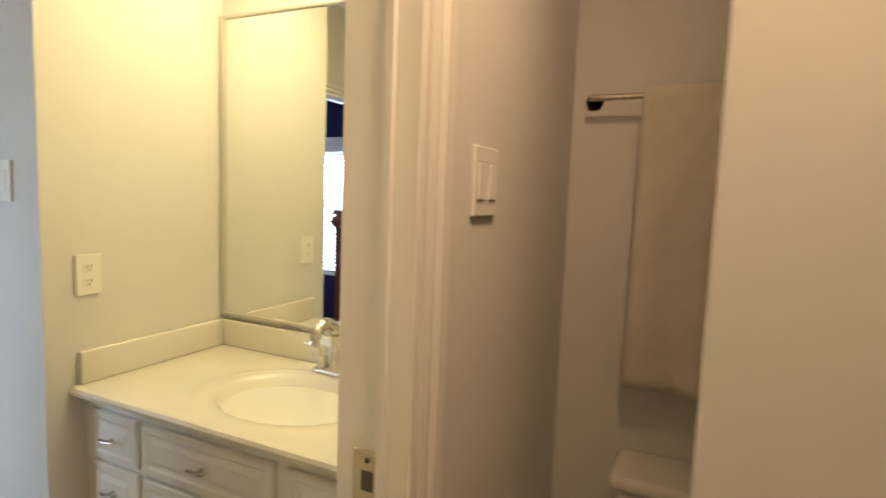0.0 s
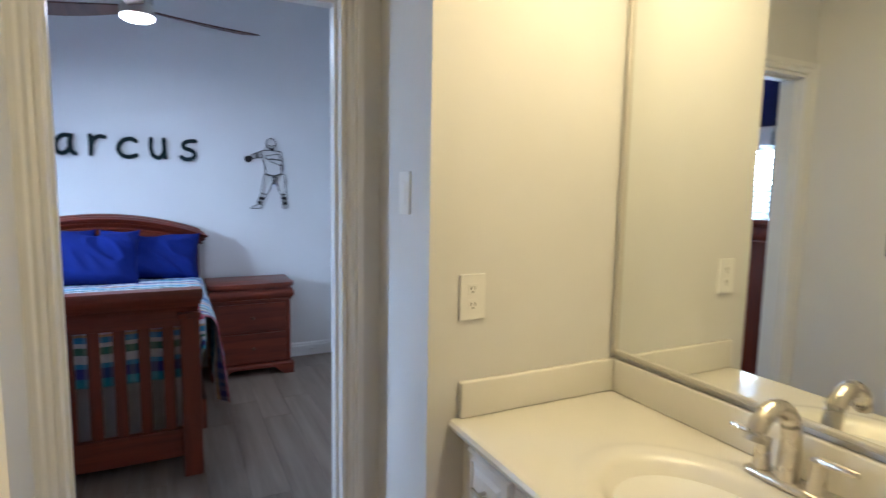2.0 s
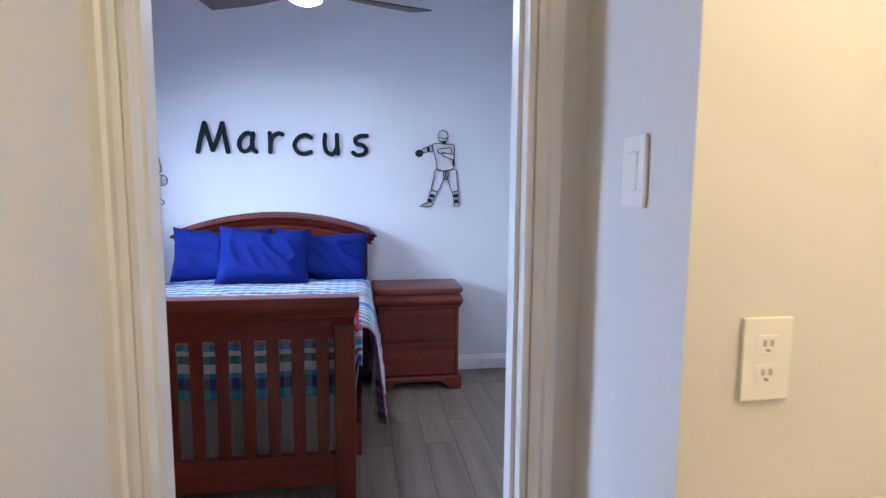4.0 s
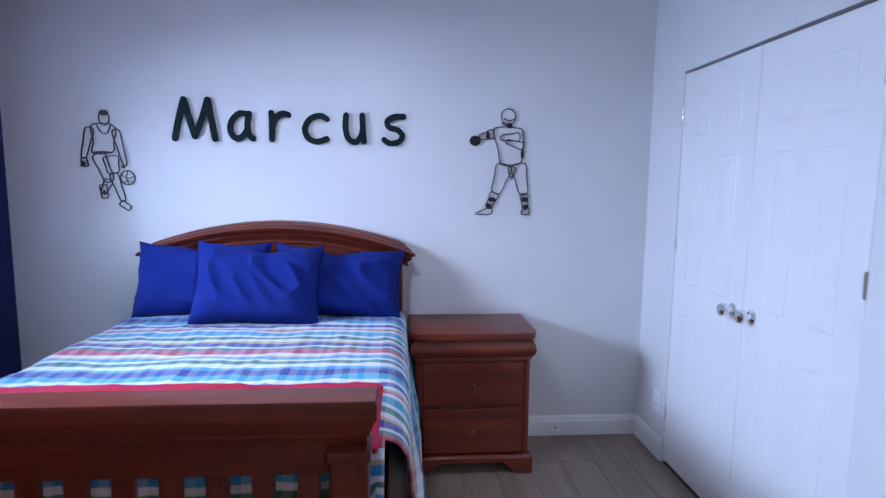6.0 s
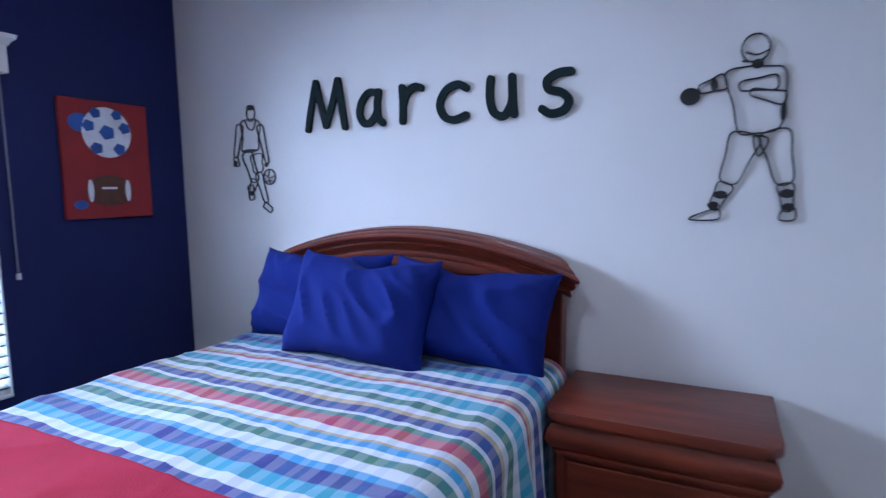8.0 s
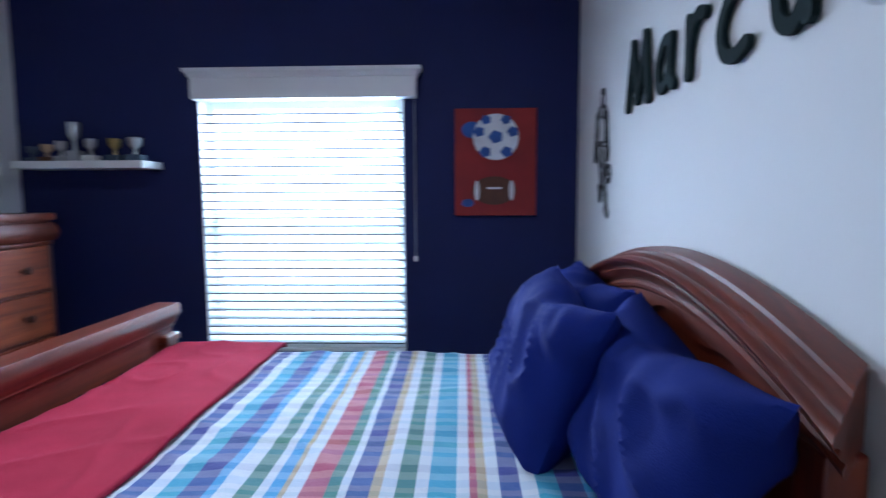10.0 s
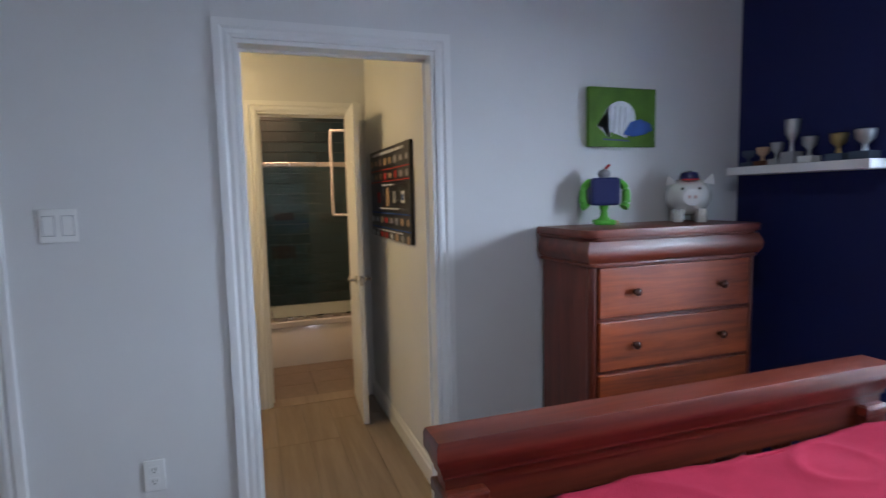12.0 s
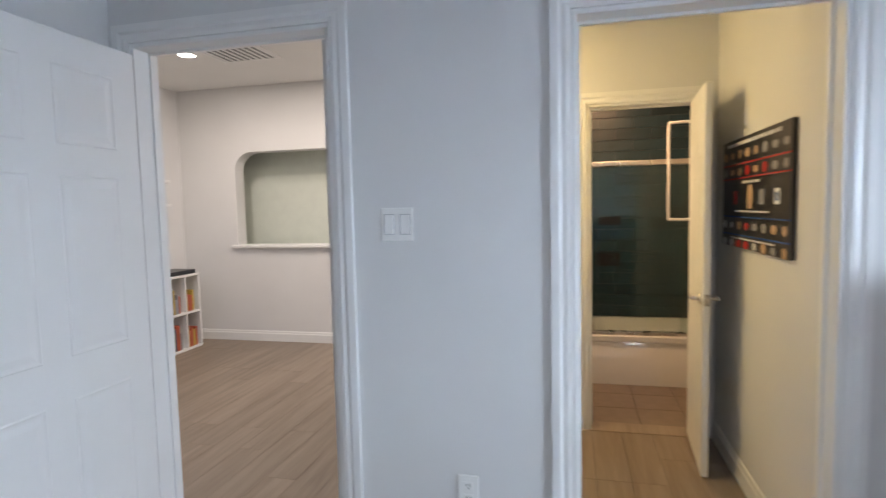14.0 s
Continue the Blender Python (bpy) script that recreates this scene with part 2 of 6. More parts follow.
FANLIGHT = glow("fan_lamp_diffuser", (0.95, 0.97, 1.0), 14)
BULB = glow("warm_shade", (1.0, 0.82, 0.5), 6)
DOWN = glow("downlight_lens", (1.0, 0.95, 0.88), 18)
OUTSIDE = glow("bright_overcast_outside", (0.82, 0.92, 1.0), 3.0)
CANVAS_RED = mat("red_canvas", (0.30, 0.018, 0.018), 0.7, vary=0.12, scale=9, bump=0.05, fine=300)
CANVAS_GREEN = mat("green_canvas", (0.085, 0.20, 0.018), 0.7, vary=0.2, scale=11, bump=0.05, fine=300)
P_WHITE = mat("painted_white", (0.75, 0.77, 0.80), 0.7, vary=0.1, scale=20)
P_BLUE = mat("painted_blue", (0.030, 0.10, 0.36), 0.7, vary=0.2, scale=20)
P_BROWN = mat("painted_brown", (0.11, 0.040, 0.022), 0.7, vary=0.2, scale=20)
P_RED = mat("painted_red", (0.52, 0.03, 0.03), 0.6, vary=0.1)
P_GREEN = mat("painted_green", (0.09, 0.42, 0.04), 0.5, vary=0.1)
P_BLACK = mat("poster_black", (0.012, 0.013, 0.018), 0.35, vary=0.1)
P_GREY = mat("poster_grey", (0.34, 0.34, 0.36), 0.5)
P_TAN = mat("poster_tan", (0.55, 0.36, 0.22), 0.5)
GOLD = mat("dull_gold", (0.50, 0.36, 0.14), 0.35, 0.9, vary=0.1)
SILVER = mat("dull_silver", (0.55, 0.56, 0.55), 0.35, 0.9, vary=0.1)
CERAMIC = mat("white_ceramic", (0.74, 0.72, 0.68), 0.12, vary=0.04, bump=0, coat=0.5)
PINK = mat("pink_ceramic", (0.6, 0.36, 0.3), 0.2, bump=0)
GREENWALL = mat("pale_green_paint", (0.68, 0.72, 0.64), 0.8, vary=0.03)
GAP_SHADE = mat("gap_shade", (0.03, 0.03, 0.035), 0.8, bump=0)
BOOKS = [mat("book_cover", c, 0.6) for c in ((0.45, 0.10, 0.05), (0.5, 0.36, 0.08), (0.06, 0.09, 0.14), (0.3, 0.3, 0.32))]


# ---- building helpers ----
ORIGIN = {}


def thing(name, base, label, category, group="", kind=""):
    ob = new(name)
    ob.location = base
    ob.empty_display_size = 0.1
    ORIGIN[ob.name] = Vector(base)
    return tagged(ob, label, category, group, kind)


def part(name, bm, material, parent=None, label="", smooth=False):
    """Links a bmesh built in world places as one mesh under a thing or part."""
    org = ORIGIN.get(parent.name, Vector()) if parent else Vector()
    bmesh.ops.translate(bm, verts=bm.verts, vec=-org)
    bmesh.ops.recalc_face_normals(bm, faces=bm.faces)
    me = bpy.data.meshes.new(name)
    bm.to_mesh(me)
    bm.free()
    me.materials.append(material)
    if smooth:
        me.polygons.foreach_set("use_smooth", [True] * len(me.polygons))
        me.set_sharp_from_angle(angle=radians(40))
    ob = new(name, me)
    if parent:
        ob.parent = parent
        ORIGIN[ob.name] = org
    if label:
        tagged(ob, label)
    return ob


def single(name, bm, material, label, category, group="", kind="", smooth=False):
    return tagged(part(name, bm, material, None, "", smooth), label, category, group, kind)


def structure(name, bm, material, label="", smooth=False):
    return tagged(part(name, bm, material, None, "", smooth), label, "", "", "structure")


def box(x0, x1, y0, y1, z0, z1, bevel=0.0, seg=2, bm=None):
    own = bm is None
    b = bmesh.new()
    r = bmesh.ops.create_cube(b, size=1)
    sx, sy, sz = abs(x1 - x0), abs(y1 - y0), abs(z1 - z0)
    for v in r["verts"]:
        v.co = ((x0 + x1) / 2 + v.co.x * sx, (y0 + y1) / 2 + v.co.y * sy, (z0 + z1) / 2 + v.co.z * sz)
    if bevel:
        bmesh.ops.bevel(b, geom=list(b.edges), offset=min(bevel, 0.45 * min(sx, sy, sz)), segments=seg, profile=0.5, affect="EDGES")
    if own:
        return b
    return merge(bm, b)


def merge(bm, other):
    me = bpy.data.meshes.new("tmp")
    other.to_mesh(me)
    other.free()
    bm.from_mesh(me)
    bpy.data.meshes.remove(me)
    return bm


def prism(poly, a0, a1, axis):
    """Extrudes a closed outline along an axis. The outline's pairs fill the other two axes in order."""
    b = bmesh.new()

    def at(p, a):
        c = list(p)
        c.insert(axis, a)
        return b.verts.new(c)
    lo, hi = [at(p, a0) for p in poly], [at(p, a1) for p in poly]
    b.faces.new(lo)
    b.faces.new(list(reversed(hi)))
    for i in range(len(poly)):
        j = (i + 1) % len(poly)
        b.faces.new((lo[i], hi[i], hi[j], lo[j]))
    return b


def lathe(profile, centre, seg=24, axis="Z"):
    """Turns (radius, height) pairs round an upright axis at centre."""
    b = bmesh.new()
    rings = []
    for r, h in profile:
        rings.append([b.verts.new((r * math.cos(2 * math.pi * k / seg), r * math.sin(2 * math.pi * k / seg), h)) for k in range(seg)] if r > 1e-6 else [b.verts.new((0, 0, h))])
    for a, c in zip(rings, rings[1:]):
        for k in range(seg):
            j = (k + 1) % seg
            if len(a) == 1 and len(c) == 1:
                continue
            if len(a) == 1:
                b.faces.new((a[0], c[k], c[j]))
            elif len(c) == 1:
                b.faces.new((a[k], c[0], a[j]))
            else:
                b.faces.new((a[k], c[k], c[j], a[j]))
    for ring in (rings[0], rings[-1]):
        if len(ring) > 2:
            b.faces.new(ring)
    if axis == "X":
        bmesh.ops.rotate(b, verts=b.verts, cent=(0, 0, 0), matrix=Matrix.Rotation(radians(90), 3, "Y"))
    if axis == "Y":
        bmesh.ops.rotate(b, verts=b.verts, cent=(0, 0, 0), matrix=Matrix.Rotation(radians(-90), 3, "X"))
    bmesh.ops.translate(b, verts=b.verts, vec=centre)
    return b


def smoothline(pts, steps=6, closed=False):
    """A Catmull-Rom line through the points."""
    n = len(pts)
    out = []
    P = [Vector(p) for p in pts]
    last = n if closed else n - 1
    for i in range(last):
        p0 = P[(i - 1) % n] if closed or i > 0 else P[0]
        p1, p2 = P[i], P[(i + 1) % n]
        p3 = P[(i + 2) % n] if closed or i + 2 < n else P[-1]
        for k in range(steps):
            t = k / steps
            out.append(0.5 * ((2 * p1) + (p2 - p0) * t + (2 * p0 - 5 * p1 + 4 * p2 - p3) * t * t + (3 * p1 - p0 - 3 * p2 + p3) * t ** 3))
    if not closed:
        out.append(P[-1])
    return out


def tube(pts, radius, seg=10, closed=False):
    b = bmesh.new()
    P = [Vector(p) for p in pts]
    rings = []
    up = Vector((0, 0, 1))
    for i, p in enumerate(P):
        a, c = P[i - 1] if (i or closed) else P[0], P[(i + 1) % len(P)] if (i + 1 < len(P) or closed) else P[-1]
        d = (c - a).normalized()
        ref = up if abs(d.z) < 0.95 else Vector((1, 0, 0))
        u = d.cross(ref).normalized()
        v = d.cross(u)
        r = radius[i] if isinstance(radius, (list, tuple)) else radius
        rings.append([b.verts.new(p + r * (math.cos(2 * math.pi * k / seg) * u + math.sin(2 * math.pi * k / seg) * v)) for k in range(seg)])
    pairs = list(zip(rings, rings[1:])) + ([(rings[-1], rings[0])] if closed else [])
    for a, c in pairs:
        for k in range(seg):
            b.faces.new((a[k], c[k], c[(k + 1) % seg], a[(k + 1) % seg]))
    if not closed:
        b.faces.new(rings[0])
        b.faces.new(list(reversed(rings[-1])))
    return b


def stroke(pts, width, x0, x1, closed=False, steps=6):
    """A flat band with round ends along (y, z) points, standing between x0 and x1."""
    line = [Vector((p[0], p[1])) for p in (smoothline([Vector((q[0], q[1], 0)) for q in pts], steps, closed) if steps else pts)]
    h = width / 2
    n = len(line)
    left, right = [], []
    for i in range(n):
        a = line[i - 1] if (i or closed) else line[0]
        c = line[(i + 1) % n] if (i + 1 < n or closed) else line[-1]
        d = (c - a).normalized()
        nrm = Vector((-d.y, d.x))
        left.append(line[i] + nrm * h)
        right.append(line[i] - nrm * h)
    b = bmesh.new()

    def col(p):
        return b.verts.new((x0, p.x, p.y)), b.verts.new((x1, p.x, p.y))
    L, R = [col(p) for p in left], [col(p) for p in right]
    m = n if closed else n - 1
    for i in range(m):
        j = (i + 1) % n
        b.faces.new((L[i][1], L[j][1], R[j][1], R[i][1]))
        b.faces.new((L[i][0], R[i][0], R[j][0], L[j][0]))
        b.faces.new((L[i][0], L[j][0], L[j][1], L[i][1]))
        b.faces.new((R[i][0], R[i][1], R[j][1], R[j][0]))
    if not closed:
        for end, sgn in ((0, -1), (n - 1, 1)):
            d = (line[1] - line[0]).normalized() if end == 0 else (line[-1] - line[-2]).normalized()
            nrm = Vector((-d.y, d.x))
            cap = [L[end]]
            for k in range(1, 6):
                a = math.pi * k / 6
                cap.append(col(line[end] + nrm * h * math.cos(a) + d * sgn * h * math.sin(a)))
            cap.append(R[end])
            b.faces.new([c[1] for c in cap])
            b.faces.new([c[0] for c in reversed(cap)])
            for p, q in zip(cap, cap[1:]):
                b.faces.new((p[0], p[1], q[1], q[0]))
    return b


def disc(y, z, ry, rz, x0, x1, seg=28):
    return prism([(y + ry * math.cos(2 * math.pi * k / seg), z + rz * math.sin(2 * math.pi * k / seg)) for k in range(seg)], x0, x1, 0)


def rings_box(steps, z_axis_profile):
    """A moulded top: rectangles (x0, x1, y0, y1) at rising heights, joined."""
    b = bmesh.new()
    loops = []
    for (x0, x1, y0, y1), z in zip(steps, z_axis_profile):
        loops.append([b.verts.new(c) for c in ((x0, y0, z), (x1, y0, z), (x1, y1, z), (x0, y1, z))])
    for a, c in zip(loops, loops[1:]):
        for k in range(4):
            b.faces.new((a[k], a[(k + 1) % 4], c[(k + 1) % 4], c[k]))
    b.faces.new(list(reversed(loops[0])))
    b.faces.new(loops[-1])
    return b


def moulding(x0, x1, y0, y1, profile, sides="xXyY"):
    """A moulded slab: profile gives (outset, height); sides not named stay flush."""
    return rings_box([(x0 - o * ("x" in sides), x1 + o * ("X" in sides), y0 - o * ("y" in sides), y1 + o * ("Y" in sides)) for o, z in profile], [z for o, z in profile])
# ---- structure ----
def wall_x(name, x0, x1, y0, y1, z1, openings, material, label, z0=0.0):
    """A wall that runs along y; openings are (y from, y to, z from, z to)."""
    b = bmesh.new()
    y = y0
    for a, c, lo, hi in sorted(openings):
        if a > y:
            box(x0, x1, y, a, z0, z1, bm=b)
        if lo > z0:
            box(x0, x1, a, c, z0, lo, bm=b)
        if hi < z1:
            box(x0, x1, a, c, hi, z1, bm=b)
        y = c
    if y < y1:
        box(x0, x1, y, y1, z0, z1, bm=b)
    return structure(name, b, material, label)


def wall_y(name, y0, y1, x0, x1, z1, openings, material, label, z0=0.0):
    b = bmesh.new()
    x = x0
    for a, c, lo, hi in sorted(openings):
        if a > x:
            box(x, a, y0, y1, z0, z1, bm=b)
        if lo > z0:
            box(a, c, y0, y1, z0, lo, bm=b)
        if hi < z1:
            box(a, c, y0, y1, hi, z1, bm=b)
        x = c
    if x < x1:
        box(x, x1, y0, y1, z0, z1, bm=b)
    return structure(name, b, material, label)


wall_x("wall_west", W - T, W, S - 0.14, N2 + T, BCEIL, (), WALL, "white painted bedroom wall behind the bed")
wall_y("wall_south", S - 0.14, S, W, E, CEIL, ((WIN[0], WIN[1], WIN[2], WIN[3]),), NAVY, "navy blue painted accent wall round the window")
wall_x("wall_east", E, EV, S - 0.14, N2 + T, BCEIL, ((VD[0], VD[1], 0, VD[2]), (HD[0], HD[1], 0, HD[2])), WALL, "white painted wall with two doorways")


def lean(ob):
    """The dresser's stretch of the east wall stands a little out of square."""
    for v in ob.data.vertices:
        if v.co.x < E + 0.06:
            v.co.x += 0.058 * min(0.0, v.co.y - VD[0])


lean(bpy.data.objects["wall_east"])
CX0, CX1, CZ = -5.435, -4.285, 1.985
wall_y("wall_closet", N, N + 0.10, W, NOOK, BCEIL, ((CX0, CX1, 0, CZ),), WALL, "white painted closet front wall")
wall_x("wall_closet_side", NOOK - 0.10, NOOK, N + 0.10, N2, BCEIL, (), WALL, "white painted closet end wall")
wall_y("wall_north", N2, N2 + T, W, E, BCEIL, (), WALL, "white painted wall behind the open door")
wall_y("wall_vanity_south", VS - T, VS, EV, TV, CEIL, (), WALL, "cream wall of the vanity passage")
b = box(EV, NX, VN, NY + T, 0, CEIL)
structure("wall_vanity_west", b, WALL, "cream wall block beside the vanity")
wall_y("wall_vanity_north", NY, NY + T, NX, TV, CEIL, (), WALL, "cream wall behind the mirror")
wall_x("wall_bathroom", TV, TB, BS - T, BN + T, CEIL, ((TD[0], TD[1], 0, TD[2]),), WALL, "cream wall with the bathroom doorway")
wall_y("wall_bathroom_north", BN, BN + T, TB, BE + T, CEIL, (), WALL, "cream wall behind the towel bar")
wall_y("wall_bathroom_south", BS - T, BS, TB, BE + T, CEIL, (), WALL, "cream wall at the tub's end")
wall_x("wall_bathroom_east", BE, BE + T, BS, BN, CEIL, (), WALL, "wall behind the tub")
wall_y("wall_tub_partition", 1.245, 1.355, -0.665, BE, CEIL, (), WALL, "cream partition wall between tub and toilet")
# family room beyond the second doorway
wall_y("wall_family_south", NY + T + 0.001, NY + T + 0.02, EV, TV, HCEIL, (), WALL, "white wall of the family room")
wall_y("wall_family_south", BN + T + 0.002, BN + T + 0.03, TV, HE + 0.5, HCEIL, (), WALL, "white wall of the family room")
structure("wall_family_upper", box(EV, HE + 0.5, BN - 0.1, BN + T, CEIL + 0.101, HCEIL + 0.1), WALL, "white wall above the lower ceiling")
wall_y("wall_family_north", HN, HN + T, EV, HE + 0.5, HCEIL, (), WALL, "white wall of the family room")
b = bmesh.new()
AY0, AY1, AZ0, AZ1, AR = 3.2, 4.93, 1.07, 2.08, 0.20
arch = [(AY1, AZ0), (AY0, AZ0), (AY0, AZ1 - AR)] + [(AY0 + AR - AR * math.cos(a), AZ1 - AR + AR * math.sin(a)) for a in [math.pi / 2 * k / 6 for k in range(1, 7)]]
arch += [(AY1 - AR + AR * math.sin(a), AZ1 - AR + AR * math.cos(a)) for a in [math.pi / 2 * k / 6 for k in range(0, 7)]]
outer = [(HN, 0), (BN + T, 0), (BN + T, HCEIL), (HN, HCEIL)]
for xx in (HE, HE + 0.16):
    vo = [b.verts.new((xx, *p)) for p in outer]
    vi = [b.verts.new((xx, *p)) for p in arch]
    eo = [b.edges.new((vo[i], vo[(i + 1) % len(vo)])) for i in range(len(vo))]
    ei = [b.edges.new((vi[i], vi[(i + 1) % len(vi)])) for i in range(len(vi))]
    bmesh.ops.triangle_fill(b, use_beauty=True, edges=eo + ei)
    if xx == HE:
        first = vi
    else:
        for i in range(len(vi)):
            b.faces.new((first[i], first[(i + 1) % len(vi)], vi[(i + 1) % len(vi)], vi[i]))
structure("wall_family_east", b, WALL, "white wall with an arched pass-through")
structure("wall_beyond_arch", box(HE + 0.42, HE + 0.5, BN + T, HN, 0, HCEIL), GREENWALL, "pale green wall seen through the arch")
b = box(HE - 0.05, HE + 0.02, AY0 - 0.05, AY1 + 0.05, AZ0 - 0.035, AZ0 - 0.002, 0.008)
structure("arch_sill", b, TRIM, "white moulded sill under the arch")

structure("ceiling", box(EV, BE + T, S - 0.14, BN + T, CEIL, CEIL + 0.1), CEILP, "white flat ceiling")
structure("ceiling_bedroom", prism([(S - 0.14, EAVE - 0.05), (RIDGE_Y, BCEIL), (N2 + T, BCEIL), (N2 + T, BCEIL + 0.1), (RIDGE_Y, BCEIL + 0.1), (S - 0.14, EAVE + 0.1)], W - T, EV, 0), CEILP, "white ceiling sloping down to the window wall")
structure("ceiling_family", box(EV, HE + 0.5, BN + T, HN + T, HCEIL, HCEIL + 0.1), CEILP, "white ceiling of the family room")
structure("floor", box(W - T, HE + 0.6, S - 0.14, HN + T, -0.12, -0.012), mat("subfloor", (0.10, 0.08, 0.06), 0.9), "dark subfloor under the planks")


def base_profile(d=0.014, h=0.115):
    return [(0, 0), (d, 0), (d, h * 0.72), (d * 0.62, h * 0.80), (d * 0.62, h * 0.90), (d * 0.25, h), (0, h)]


def baseboard(name, face, sign, a0, a1, along, h=0.115, label="white moulded baseboard"):
    """Along x or y, standing off a wall face to the sign's side."""
    if along == "y":
        return structure(name, prism([(face + sign * d, z) for d, z in base_profile(h=h)], a0, a1, 1), TRIM, label)
    return structure(name, prism([(face + sign * d, z) for d, z in base_profile(h=h)], a0, a1, 0), TRIM, label)


baseboard("baseboard", W, 1, S, N, "y")
baseboard("baseboard", S, 1, W + 0.014, E, "x")
baseboard("baseboard", N, -1, W + 0.014, CX0 - 0.005, "x")
lean(baseboard("baseboard", E, -1, S + 0.014, VD[0] - 0.07, "y"))
baseboard("baseboard", E, -1, VD[1] + 0.07, HD[0] - 0.07, "y")
baseboard("baseboard", VS, 1, EV + 0.02, TV - 0.02, "x")
baseboard("baseboard", VN, -1, EV + 0.02, NX, "x")
baseboard("baseboard", TV, -1, TD[1] + 0.075, 1.50, "y")
baseboard("baseboard", N2, -1, NOOK, E, "x")
baseboard("baseboard", HE, -1, BN + T + 0.03, HN, "y")
baseboard("baseboard", HN, -1, EV, HE - 0.014, "x")
baseboard("baseboard", TB, 1, 1.30, BN, "y")
baseboard("baseboard", BN, -1, TB + 0.014, BE, "x")


def casing(name, face, sign, opening, w=0.066, label="white moulded door casing"):
    """Three mitred lengths of trim round a doorway in a wall that runs along y."""
    y0, y1, h = opening
    prof = [(0, 0.010), (0.22, 0.014), (0.45, 0.011), (0.6, 0.018), (1.0, 0.018)]
    b = bmesh.new()
    path = [(y0, 0, -1, 0), (y0, h, -1, 1), (y1, h, 1, 1), (y1, 0, 1, 0)]
    rows = []
    for yy, zz, dy, dz in path:
        row = [b.verts.new((face, yy + dy * 0.002, zz + dz * 0.002))]
        for f, d in prof:
            row.append(b.verts.new((face + sign * d, yy + dy * f * w + dy * 0.002, zz + dz * f * w + dz * 0.002)))
        row.append(b.verts.new((face, yy + dy * (w + 0.002), zz + dz * (w + 0.002))))
        rows.append(row)
    for a, c in zip(rows, rows[1:]):
        for k in range(len(a)):
            j = (k + 1) % len(a)
            b.faces.new((a[k], a[j], c[j], c[k]))
    b.faces.new(rows[0])
    b.faces.new(list(reversed(rows[-1])))
    return structure(name, b, TRIM, label)


def jambs(name, x0, x1, opening, t=0.016, label="white painted door jamb"):
    y0, y1, h = opening
    b = bmesh.new()
    box(x0 - 0.004, x1 + 0.004, y0 - 0.001, y0 + t, 0, h - t, 0.002, 1, bm=b)
    box(x0 - 0.004, x1 + 0.004, y1 - t, y1 + 0.001, 0, h - t, 0.002, 1, bm=b)
    box(x0 - 0.004, x1 + 0.004, y0 - 0.001, y1 + 0.001, h - t, h + 0.001, 0.002, 1, bm=b)
    mid = x0 + 0.6 * (x1 - x0)
    box(mid, mid + 0.012, y0 + t, y0 + t + 0.010, 0, h - t - 0.01, bm=b)
    box(mid, mid + 0.012, y1 - t - 0.010, y1 - t, 0, h - t - 0.01, bm=b)
    box(mid, mid + 0.012, y0 + t, y1 - t, h - t - 0.010, h - t, bm=b)
    return structure(name, b, TRIM, label)


for nm, x0, x1, op in (("door_vanity", E, EV, VD), ("door_family", E, EV, HD), ("door_bathroom", TV, TB, TD)):
    jambs(nm + "_jamb", x0, x1, op)
    casing(nm + "_casing", x0, -1, op)
    casing(nm + "_casing", x1, 1, op, 0.05 if nm == "door_vanity" else 0.066)


